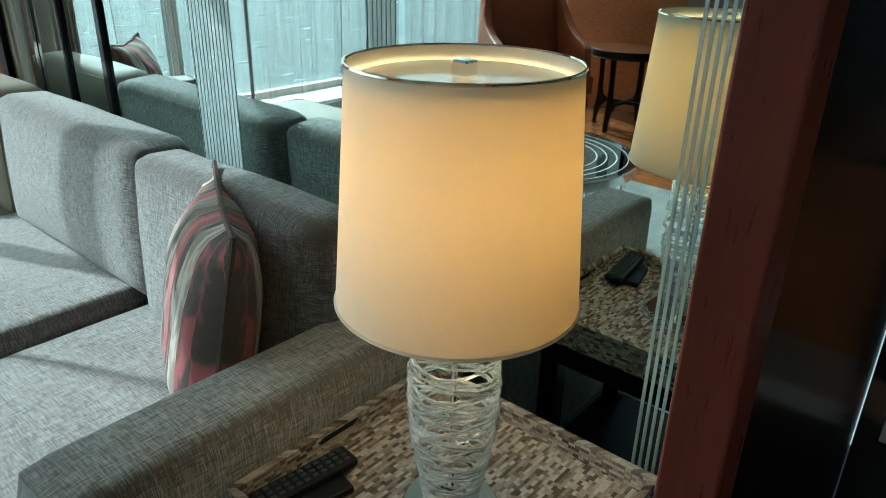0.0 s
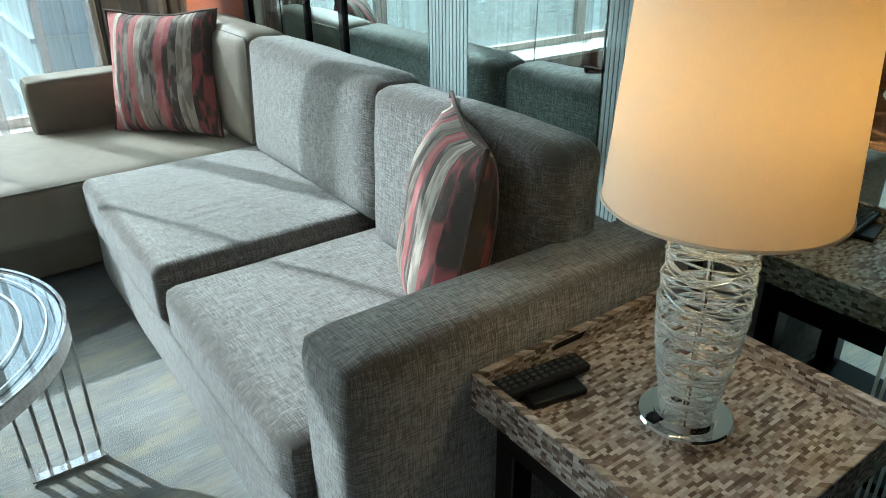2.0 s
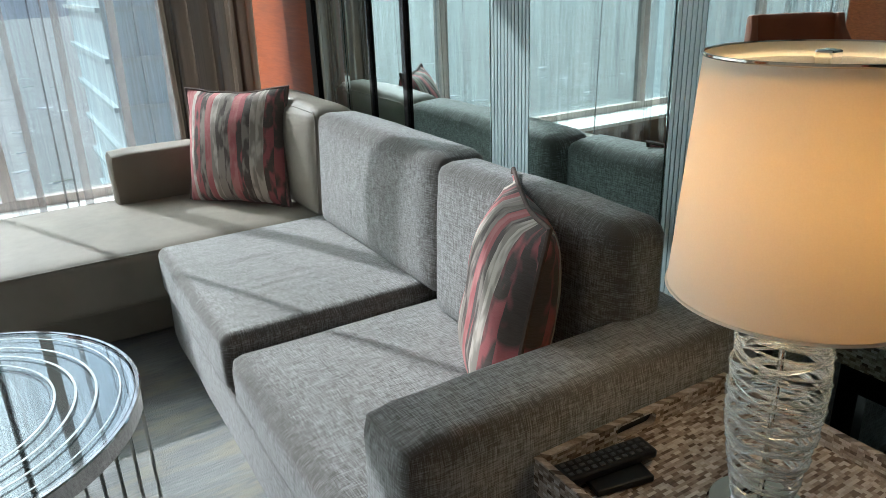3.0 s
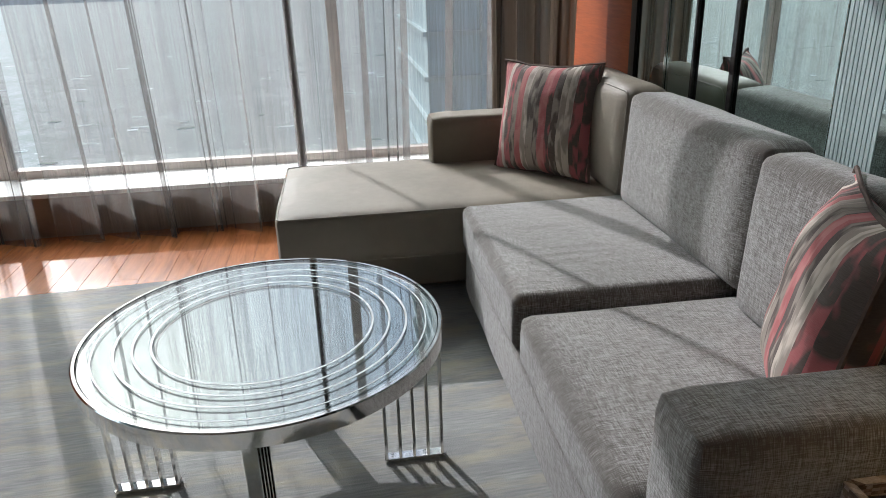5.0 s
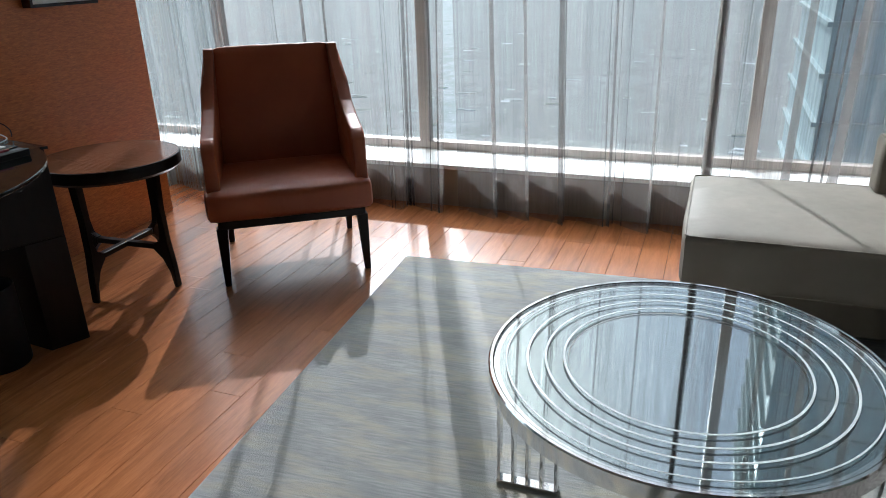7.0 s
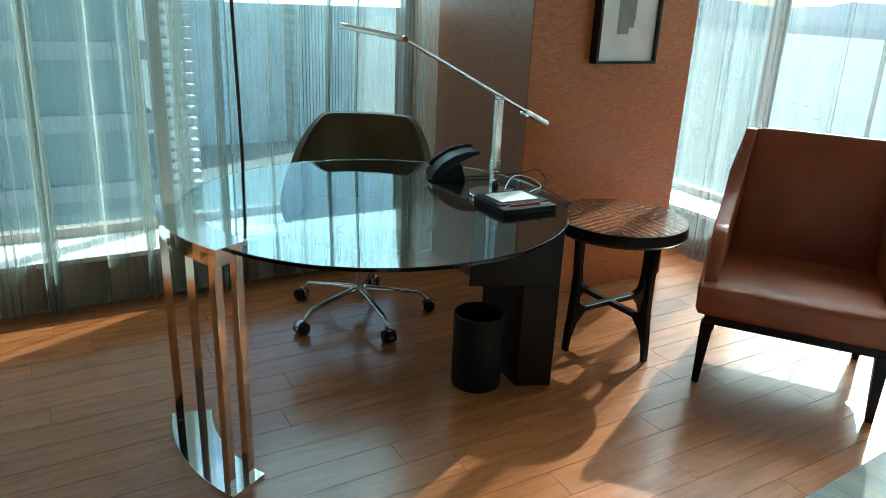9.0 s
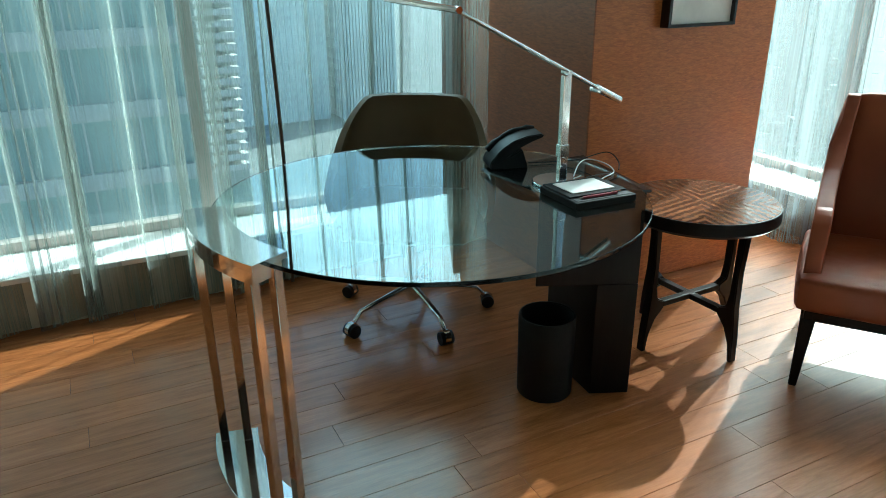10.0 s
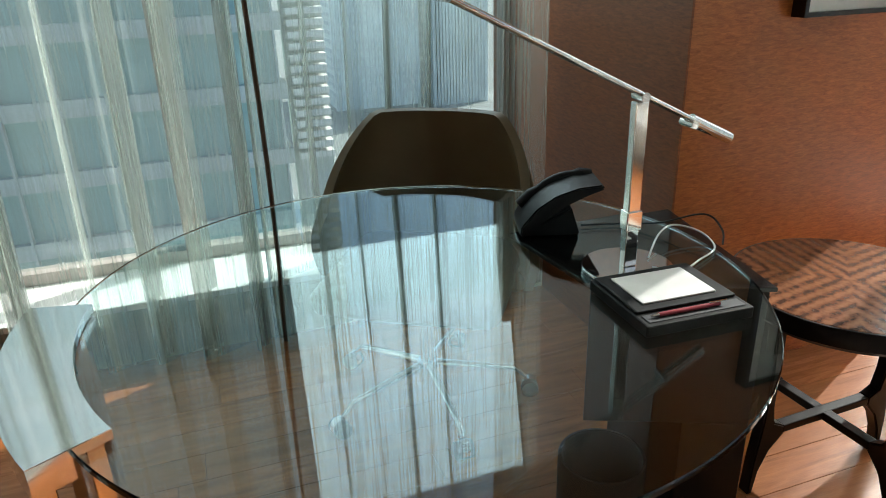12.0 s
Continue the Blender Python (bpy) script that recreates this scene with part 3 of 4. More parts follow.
def curtain(name, along_x, a, b, at, material, label, period=0.17, depth=0.05, seed=1, low=0.012, high=HIGH - 0.03, full=1.0):
    """Hanging cloth in uneven folds, from a to b along its track."""
    bm = bmesh.new()
    rnd = random.Random(seed)
    n = int((b - a) / 0.003)
    rows = 9
    grid = []
    ph = [rnd.uniform(0, 6.28) for _ in range(4)]
    # narrow pleats, where the cloth doubles back several times
    pleats = []
    c = a + rnd.uniform(0.03, 0.10)
    while c < b - 0.03:
        pleats.append((c, rnd.uniform(0.026, 0.05), full * rnd.choice((0.007, 0.010, 0.014, 0.018)), rnd.choice((1, 1, 1, 2)), rnd.uniform(-0.05, 0.05)))
        c += full * rnd.choice((0.05, 0.09, 0.15, 0.22, 0.30)) * rnd.uniform(0.8, 1.2)
    for r in range(rows + 1):
        f = r / rows
        row = []
        for k in range(n + 1):
            u = a + (b - a) * k / n
            w = u + 0.10 * math.sin(u * 3.3 + ph[0]) + 0.03 * math.sin(u * 8.3 + ph[1])
            p = 2 * math.pi * w / period
            tight = 0.5 + 0.5 * math.sin(u * 4.1 + ph[2]) * math.sin(u * 1.7 + ph[3])
            d = depth * (0.55 + 0.45 * tight) * math.sin(p) + 0.3 * depth * math.sin(u * 9.0 + ph[1]) + 0.004 * math.sin(u * 31 + f * 2.0 + ph[1])
            d *= 1.0 - 0.2 * f
            # the deeper folds double back on themselves
            uu = u - period * (0.15 + 0.17 * tight) * (1.0 - 0.12 * f) * math.sin(p) + 0.07 * (1 - f) * math.sin(u * 2.3 + ph[0]) + 0.025 * f * math.sin(u * 5.1 + ph[2])
            for c, half, wide, loops, drift in pleats:
                q = (u - c) / half
                if abs(q) < 1:
                    env = (1 - q * q) ** 1.5
                    uu += env * (wide * (1.15 - 0.5 * f) * math.sin(2 * math.pi * loops * q) + drift * 0.3 * (1 - f))
                    d += env * 0.012 * math.cos(2 * math.pi * loops * q + 1.0)
            z = low + (high - low) * f + (0.010 * math.sin(u * 11 + ph[0]) if r == 0 else 0)
            row.append(bm.verts.new((uu, at + d, z) if along_x else (at + d, uu, z)))
        grid.append(row)
    for r0, r1 in zip(grid, grid[1:]):
        for k in range(n):
            bm.faces.new((r0[k], r0[k + 1], r1[k + 1], r1[k]))
    e = thing(name, Matrix.Identity(4), label, "curtain", "window curtains")
    part("cloth", bm, material, e, "", True)
    return e


def curtain_track(along_x, a, b, at):
    lo, hi = ((a, at - 0.06, HIGH - 0.03), (b, at + 0.06, HIGH - 0.001)) if along_x else ((at - 0.06, a, HIGH - 0.03), (at + 0.06, b, HIGH - 0.001))
    tagged(part("curtain_track", slab(lo, hi, 0.004), M["white_paint"]), "white curtain track on the ceiling", "curtain track", "curtain tracks")


curtain("sheer_curtain", True, -3.95, -2.98, 3.83, M["sheer_dense_dimmed"], "thicker gathered sheer curtain beside the wood column", 0.20, 0.058, 3)
curtain("sheer_curtain", True, -3.01, -1.55, 3.835, M["sheer"], "pale sheer floor-length curtain drawn across the window", 0.25, 0.058, 4)
curtain("sheer_curtain", True, -1.57, 0.90, 3.84, M["sheer"], "pale sheer floor-length curtain drawn across the window", 0.24, 0.058, 5)
drape = curtain("drape", True, 0.70, 1.165, 3.76, M["drape"], "heavy taupe drape gathered at the window's end", 0.105, 0.05, 8)
part("heading_tape", slab((0.69, 3.745, HIGH - 0.11), (1.175, 3.765, HIGH - 0.035), 0.002), M["drape"], drape)
curtain("sheer_curtain", False, -1.55, 1.33, -3.93, M["sheer_side_lit"], "pale sheer floor-length curtain drawn across the side window", 0.23, 0.052, 11, full=1.3)
side = curtain("sheer_curtain", False, 1.31, 2.435, -3.95, M["sheer_side_lit"], "pale sheer floor-length curtain drawn across the side window", 0.21, 0.052, 14, full=0.8)
part("hem", tube([(-3.885 + 0.006 * math.sin(z * 5), 1.325 + 0.012 * math.sin(z * 2.3), z) for z in [0.02 + 0.18 * k for k in range(19)]], 0.008, 8), M["drape"], side, "dark rolled side hem", True)
curtain_track(True, -4.2, 1.19, 3.83)
curtain_track(False, -1.58, 2.43, -3.94)

# ---- outside ----
def outside():
    m = mat("distant_city", (0.2, 0.2, 0.2), 0.8)
    n = Nodes(m)
    v = n.coords()
    clump = n.noise(n.coords((1, 0.7, 1)), 0.09, 8, 0.7)
    fine = n.noise(n.coords((0.5, 0.32, 1)), 1.1, 3, 0.6)
    district = n.noise(v, 0.012, 4)
    # haze lifts these ground tones; the white specks are painted glints
    c = n.ramp(clump, [(0.36, (0.17, 0.19, 0.165)), (0.5, (0.23, 0.24, 0.225)), (0.62, (0.30, 0.305, 0.30))])
    c = n.mix(n.ramp(district, [(0.42, (0, 0, 0)), (0.62, (0.7, 0.7, 0.7))]), c, (0.22, 0.24, 0.22))
    n.color(n.mix(n.ramp(fine, [(0.63, (0, 0, 0)), (0.70, (1, 1, 1))]), c, (0.80, 0.80, 0.78)))
    tagged(part("ground", slab((-2500, -2500, -61), (2500, 2500, -60)), m), "hazy city ground far below the windows", "ground", "", "structure")
    # hills added to close the horizon; haze is put into their pale colour
    hill = plain("haze_tinted_hills", (0.40, 0.43, 0.45), 0.9, 0, 0.12, 0.004, 0.0)
    for name, turn in (("backdrop_north", 0), ("backdrop_west", 90)):
        bm = bmesh.new()
        row = []
        for k in range(121):
            x = -2300 + 4600 * k / 120
            top = 40 + 55 * noise.noise(Vector((x * 0.0016, turn, 0))) + 16 * noise.noise(Vector((x * 0.009, turn, 3)))
            row.append([bm.verts.new((x, 2050, -60)), bm.verts.new((x, 2250, max(8, top))), bm.verts.new((x, 2400, -60))])
        for a, b in zip(row, row[1:]):
            for q in range(2):
                bm.faces.new((a[q], b[q], b[q + 1], a[q + 1]))
        tagged(part(name, bm, hill, None, "", True, pose(0, 0, 0, 0, 0, turn)), "added pale hills closing the far horizon, haze in their colour", "hills", "", "structure")
    wallm, glassm = plain("concrete_facade", (0.46, 0.48, 0.47), 0.7), mat("facade_glass", (0.27, 0.39, 0.39), 0.15)
    # far towers' haze is put into these pale colours
    hazy_wall, hazy_glass = plain("haze_tinted_facade", (0.66, 0.71, 0.71), 0.8, 0, 0.2, 0.08), mat("haze_tinted_facade_glass", (0.80, 0.85, 0.85), 0.3)
    def tower(x0, y0, x1, y1, top, storey, bays, label, front="east", share=0.24, rib=0.10, skins=None, low=-45):
        """A tower with a slab edge at each storey and upright ribs on the front that looks at the room."""
        face, glassy = skins or (wallm, glassm)
        e = thing("office_tower", Matrix.Identity(4), label, "building", "towers outside")
        part("wall", slab((x0, y0, -60), (x1, y1, top)), glassy, e)
        z = -58.0
        while z < top:
            if z > low:
                part("floor_band", slab((x0 - 0.4, y0 - 0.4, z), (x1 + 0.4, y1 + 0.4, z + storey * share)), face, e)
            z += storey
        for k in range(bays + 1):
            f = k / bays
            if front == "east":
                y = y0 + (y1 - y0) * f
                part("pier", slab((x1 - 0.2, y - rib, -60), (x1 + 0.5, y + rib, top)), face, e)
            else:
                x = x0 + (x1 - x0) * f
                part("pier", slab((x - rib, y0 - 0.5, -60), (x + rib, y0 + 0.2, top)), face, e)
        part("roof", slab((x0, y0, top), (x1, y1, top + 1.5)), face, e)
        return e
    near = tower(-62, -34, -38, 5.4, 60, 3.3, 16, "blue-green glass office tower with pale floor bands", rib=0.05)
    for k in range(58):
        part("louvre", slab((-38.6, 6.1, -8.4 + 0.55 * k), (-37.8, 7.9, -8.1 + 0.55 * k)), M["white_paint"], near, "white louvre blade")
    part("louvre_core", slab((-39.6, 6.0, -60), (-38.7, 8.0, 24)), wallm, near)
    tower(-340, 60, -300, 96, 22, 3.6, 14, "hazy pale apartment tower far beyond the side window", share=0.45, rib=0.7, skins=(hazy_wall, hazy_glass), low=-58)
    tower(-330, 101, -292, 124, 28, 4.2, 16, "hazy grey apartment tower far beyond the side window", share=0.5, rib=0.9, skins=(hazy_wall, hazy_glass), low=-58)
    # this tower's glass is paled for haze as well
    tower(7.2, 60, 34, 84, 60, 3.6, 12, "blue-green glass tower beside the long window", front="south", share=0.10, rib=0.06, skins=(plain("teal_spandrel", (0.42, 0.50, 0.50), 0.6), mat("haze_paled_facade_glass", (0.44, 0.56, 0.58), 0.3)))
    rnd = random.Random(4)
    # thin slabs drawn as bright glints of roofs, pale so backlit sides stay light
    block = plain("city_block", (0.75, 0.75, 0.75), 0.7, 0, 0.15, 0.05)
    for k in range(290):
        y = 70 + 560 * rnd.random() ** 1.5
        x = rnd.uniform(-0.95, 0.8) * (y + 30)
        w, d, h = rnd.uniform(2.5, 9), rnd.uniform(1.6, 3.6), rnd.uniform(0.1, 0.25)
        e = thing("city_glint_slab", pose(x, y, -60, 0, 0, rnd.uniform(-20, 20)), "thin pale slab far below, standing for a roof and its glint", "building", "buildings far below")
        part("wall", slab((-w / 2, -d / 2, 0), (w / 2, d / 2, h)), block, e)
        part("roof", slab((-w / 2 + 0.2, -d / 2 + 0.2, h), (w / 2 - 0.2, d / 2 - 0.2, h + 0.1)), (M["tree_mass"], wallm, block)[k % 3], e)


outside()


# ---- sofa corner ----
def blob(name, lo, hi, radius, material, parent, label="", crown=0.01, cuts=10, at=None, seed=0, tilt=None, sag=0.0, creases=()):
    lo, hi = Vector(lo), Vector(hi)
    m = Matrix.Translation((lo + hi) / 2)
    if tilt is not None:
        m = m @ tilt
    return part(name, soft_box(hi - lo, radius, crown, cuts, sag, seed, creases), material, parent, label, True, m)


def seam(ob, size, radius, axis, side, material):
    """A sewn welt round one face of a stuffed block."""
    h = Vector(size) / 2
    i, j, k = {0: (1, 2, 0), 1: (2, 0, 1), 2: (0, 1, 2)}[axis]
    f = 0.29 * radius
    rc = radius
    pts = []
    for sx, sy, a0 in ((1, 1, 0), (-1, 1, 90), (-1, -1, 180), (1, -1, 270)):
        for q in range(7):
            a = radians(a0 + 15 * q)
            p = Vector((0, 0, 0))
            p[i] = sx * (h[i] - rc) + (rc - f) * math.cos(a)
            p[j] = sy * (h[j] - rc) + (rc - f) * math.sin(a)
            p[k] = side * (h[k] - f)
            pts.append(p)
    pts.append(pts[0].copy())
    return part("welt", tube(pts, 0.0032, 6), material, ob, "", True)


def stuffed(name, lo, hi, radius, material, parent, label, crown, seed, tilt, axis, sides, creases=()):
    ob = blob(name, lo, hi, radius, material, parent, label, crown, 70 if creases else 12, None, seed, tilt, 0.0, creases)
    for s in sides:
        seam(ob, Vector(hi) - Vector(lo), radius, axis, s, material)


# short creases across the middle of the far seat: from, to, depth
SEAT_CREASES = [(-0.22, 0.085, 0.02, 0.075, 0.0022), (-0.16, -0.02, 0.01, 0.03, 0.0018), (-0.15, -0.115, 0.05, -0.12, 0.0026), (-0.19, -0.17, 0.01, -0.16, 0.0018)]


def sofa():
    e = thing("sectional_sofa", Matrix.Identity(4), "grey woven sectional sofa with a khaki chaise against the mirror", "sofa")
    g, k = M["grey_cloth"], M["khaki"]
    blob("base", (0.352, 1.12, 0.085), (1.10, 2.69, 0.285), 0.02, g, e, "", 0.0)
    blob("armrest", (0.385, 0.965, 0.07), (1.19, 1.128, 0.642), 0.03, g, e, "", 0.003)
    blob("back_frame", (1.085, 1.12, 0.07), (1.192, 3.32, 0.60), 0.03, g, e, "", 0.003)
    stuffed("seat_cushion", (0.350, 1.132, 0.262), (1.00, 1.858, 0.410), 0.036, g, e, "", 0.010, 1, None, 2, ())
    stuffed("seat_cushion", (0.345, 1.878, 0.272), (1.00, 2.69, 0.440), 0.030, g, e, "", 0.010, 2, None, 2, (), SEAT_CREASES)
    lean = pose(0, 0, 0, 0, 3, 0)
    stuffed("back_cushion", (0.905, 1.105, 0.405), (1.052, 1.775, 0.826), 0.04, g, e, "", 0.016, 3, lean, 0, ())
    stuffed("back_cushion", (0.925, 1.78, 0.43), (1.095, 2.63, 0.832), 0.04, g, e, "", 0.016, 4, lean, 0, ())
    c = part("chaise_base", slab((-0.16, 2.86, 0.05), (1.10, 3.42, 0.25), 0.015, 3), k, e, "khaki upholstered chaise base", True)
    stuffed("chaise_seat", (-0.34, 2.695, 0.235), (1.06, 3.46, 0.432), 0.03, k, e, "khaki chaise seat", 0.008, 5, None, 2, (1, -1))
    blob("armrest", (0.32, 3.315, 0.25), (1.192, 3.475, 0.642), 0.025, k, e, "khaki armrest", 0.003)
    stuffed("back_cushion", (0.925, 2.64, 0.43), (1.10, 3.31, 0.835), 0.045, k, e, "khaki back cushion", 0.018, 6, lean, 0, (-1, 1))
    blob("chaise_back", (1.085, 3.318, 0.07), (1.193, 3.475, 0.60), 0.03, k, e, "khaki end of the back", 0.002)
    for x, y in ((0.45, 2.62), (0.45, 1.04), (1.14, 1.04), (-0.2, 2.8), (-0.2, 3.38), (1.14, 3.4), (0.45, 1.9), (1.14, 2.2)):
        part("foot", slab((x - 0.025, y - 0.025, 0), (x + 0.025, y + 0.025, 0.075), 0.004), M["ebony"], e, "dark wooden foot")


sofa()


def throw_pillow(at, label, seed):
    e = thing("throw_pillow", at, label, "pillow", "striped pillows on the sofa")
    bm, loop = pillow_mesh(0.226, 0.088, seed)
    part("cover", bm, M["stripe"], e, "", True)
    part("piping", tube(loop, 0.0055, 6), M["brown_cord"], e, "dark brown corded edge", True)


def frame_at(origin, x_dir, up):
    """A pose from an origin, the way of x, and roughly the way of z."""
    x = Vector(x_dir).normalized()
    z = Vector(up)
    z = (z - x * z.dot(x)).normalized()
    y = z.cross(x)
    m = Matrix((x, y, z)).transposed().to_4x4()
    m.translation = origin
    return m


throw_pillow(frame_at((0.830, 1.330, 0.622), (-0.49, -0.87, 0.03), (0.14, -0.12, 0.95)), "red brown and cream striped pillow leaning in the sofa corner", 1)
throw_pillow(frame_at((0.77, 3.075, 0.655), (0.62, -0.72, 0.03), (0.18, 0.12, 0.95)), "red brown and cream striped pillow leaning on the chaise", 7)


# ---- end table and lamp ----
def end_table():
    e = thing("end_table", Matrix.Identity(4), "dark wooden end table with stone mosaic tray top", "end table")
    x0, x1, y0, y1 = 0.60, 1.048, 0.487, 0.950
    part("apron", slab((x0 + 0.03, y0 + 0.03, 0.43), (x1 - 0.03, y1 - 0.03, 0.508), 0.003), M["ebony"], e)
    part("shelf", slab((x0 + 0.03, y0 + 0.03, 0.12), (x1 - 0.03, y1 - 0.03, 0.145), 0.003), M["ebony"], e)
    for x in (x0 + 0.03, x1 - 0.075):
        for y in (y0 + 0.03, y1 - 0.075):
            part("leg", slab((x, y, 0), (x + 0.045, y + 0.045, 0.44), 0.003), M["ebony"], e)
    t = part("tray", slab((x0 + 0.012, y0 + 0.012, 0.508), (x1 - 0.012, y1 - 0.012, 0.5306)), M["mosaic"], e, "stone chip mosaic tray")
    rnd = random.Random(21)
    shared = {}
    rest = bmesh.new()
    y, count = y0 + 0.0135, 0
    while y < y1 - 0.019:
        x = x0 + 0.0135
        while x < x1 - 0.016:
            w = min(rnd.choice((0.008, 0.011, 0.0135, 0.017)), x1 - 0.0135 - x)
            top = 0.0014 + rnd.choice((0, 0.0002))
            if y < y0 + 0.18 and x < x0 + 0.24 and count < 300:
                if (w, top) not in shared:
                    bm = slab((0, 0, 0), (w - 0.0001, 0.0057, top), 0.00015, 1)
                    me = bpy.data.meshes.new("chip")
                    bm.to_mesh(me)
                    bm.free()
                    me.materials.append(M["chip"])
                    shared[w, top] = me
                c = new("chip", shared[w, top])
                c.parent = t
                c.matrix_basis = pose(x, y, 0.5296)
                count += 1
            else:
                box(rest, (x, y, 0.5296), (x + w - 0.0001, y + 0.0057, 0.5296 + top))
            x += w
        y += 0.0058
    r = part("chip_bed", rest, M["chip_rest"], t)
    r["kind"] = "stuff"
    for lo, hi in (((x0, y0, 0.50), (x0 + 0.013, y1, 0.566)), ((x1 - 0.013, y0, 0.50), (x1, y1, 0.566)), ((x0 + 0.013, y0, 0.50), (x1 - 0.013, y0 + 0.013, 0.566))):
        part("tray_rim", slab(lo, hi, 0.0025), M["mosaic_rim"], t)
    # the rim beside the sofa has a long hand hole
    bm = bmesh.new()
    ya, yb = y1 - 0.013, y1
    def outline(r, hx, hz, cx, cz, n=6):
        pts = []
        for ax, az, a0 in ((hx - r, hz - r, 0), (-(hx - r), hz - r, 90), (-(hx - r), -(hz - r), 180), (hx - r, -(hz - r), 270)):
            for k in range(n + 1):
                a = radians(a0 + 90 * k / n)
                pts.append((cx + ax + r * math.cos(a), cz + az + r * math.sin(a)))
        return pts
    hole = outline(0.0115, 0.046, 0.012, 0.812, 0.5475)
    edge = outline(0.002, (x1 - x0) / 2 - 0.013, 0.033, (x0 + x1) / 2, 0.533)
    rings = [[bm.verts.new((x, y, z)) for x, z in pts] for y in (ya, yb) for pts in (hole, edge)]
    n = len(hole)
    for k in range(n):
        j = (k + 1) % n
        for a, b in ((rings[0], rings[1]), (rings[3], rings[2]), (rings[1], rings[3]), (rings[2], rings[0])):
            bm.faces.new((a[k], a[j], b[j], b[k]))
    bmesh.ops.recalc_face_normals(bm, faces=bm.faces)
    part("tray_rim", bm, M["mosaic_rim"], t)
    # dark plate stands in for the shade seen through the hole
    part("hand_hole_shade", slab((0.74, y1 + 0.0005, 0.53), (0.885, y1 + 0.004, 0.562), 0.001), M["ebony"], t, "dark plate standing in for the shade behind the hand hole")


end_table()


def table_lamp():
    e = thing("table_lamp", pose(0.809, 0.700, 0.532), "table lamp with glowing cream shade and coiled glass body", "lamp")
    part("base_plate", disc(0.070, 0.0, 0.020, 64, 0.003), M["chrome"], e, "polished chrome base", True)
    part("switch", slab((-0.058, 0.010, 0.020), (-0.040, 0.028, 0.024), 0.003), M["black_plastic"], e, "black switch")
    part("stem", tube([(0, 0, 0.02), (0, 0, 0.63)], 0.0045, 12), M["chrome"], e, "", True)
    rnd = random.Random(2)
    def rad(h):
        h = min(1, max(0, h))
        return 0.035 + 0.0265 * math.sin(math.pi / 2 * h / 0.62) if h < 0.62 else 0.0615 - 0.011 * ((h - 0.62) / 0.38) ** 1.5
    foot = [(0.030, 0.020), (0.046, 0.020), (0.046, 0.026), (0.030, 0.026)]
    body = part("body", lathe(foot, 40, True), M["chrome"], e, "clear wound-glass body on a chrome collar", True)
    # threads of glass wound round the core at odd tilts
    for k in range(7):
        pts = []
        turns = 7 + k % 4
        a0, slope, ph = rnd.uniform(0, 6.28), rnd.uniform(0.004, 0.020), rnd.uniform(0, 6.28)
        for i in range(turns * 18 + 1):
            f = i / (turns * 18)
            a = a0 + f * turns * 2 * math.pi * (1 if k % 2 else -1)
            z = 0.03 + 0.315 * f + slope * math.sin(a + ph) * (1 - abs(2 * f - 1) ** 4)
            z = min(0.350, max(0.026, z))
            r = rad((z - 0.024) / 0.325) + 0.002 * math.sin(3 * a + k)
            pts.append((r * math.cos(a), r * math.sin(a), z))
        part("glass_coil", tube(pts, 0.0017, 6), M["thread"], body, "", True)
    rb, rt, z0, z1 = 0.151, 0.1315, 0.358, 0.645
    s = part("shade", lathe([(rb, z0), (rt, z1), (rt - 0.0025, z1), (rb - 0.0025, z0)], 96, True), M["shade"], e, "cream cloth drum shade, lit from inside", True)
    for r, z in ((rb, z0), (rt, z1)):
        ring = [((r + 0.0005) * math.cos(2 * math.pi * k / 96), (r + 0.0005) * math.sin(2 * math.pi * k / 96), z) for k in range(97)]
        part("rim_wire", tube(ring, 0.0022, 6), M["bronze"] if z == z1 else M["shade"], s, "", True)
    for k in range(3):
        a = radians(120 * k + 20)
        part("spider_arm", tube([(0.008 * math.cos(a), 0.008 * math.sin(a), 0.62), (rt * math.cos(a), rt * math.sin(a), 0.622)], 0.002, 6), M["chrome"], s)
    part("diffuser_disc", lathe([(0, 0.625), (rt - 0.010, 0.625), (rt - 0.010, 0.628), (0, 0.628)], 64), M["acrylic"], s, "pale glossy acrylic disc inside the shade top", True)
    part("finial", slab((-0.011, -0.011, 0.629), (0.011, 0.011, 0.648), 0.003), M["chrome"], e, "square chrome finial")
    part("bulb", lathe([(0, 0.465), (0.018, 0.47), (0.030, 0.505), (0.026, 0.54), (0.014, 0.565), (0, 0.57)], 24), M["bulb"], e, "warm lit bulb", True)
    lamp = new("lamp_light", bpy.data.lights.new("lamp_light", "POINT"))
    lamp.data.energy, lamp.data.color, lamp.data.shadow_soft_size = LAMP_WATTS, (1.0, 0.70, 0.37), 0.06
    lamp.matrix_basis = pose(0.809, 0.700, 0.532 + 0.515)


LAMP_WATTS = 0.78
M["acrylic"] = mat("opal_acrylic", (0.88, 0.86, 0.80), 0.06)
M["acrylic"].node_tree.nodes["Principled BSDF"].inputs["Transmission Weight"].default_value = 0.5
M["bulb"] = mat("bulb_glass", (1, 0.85, 0.6), 0.4)
M["bulb"].node_tree.nodes["Principled BSDF"].inputs["Emission Color"].default_value = (1, 0.75, 0.45, 1)
M["bulb"].node_tree.nodes["Principled BSDF"].inputs["Emission Strength"].default_value = 6
M["bulb"].node_tree.nodes["Principled BSDF"].inputs["Transmission Weight"].default_value = 1.0
table_lamp()


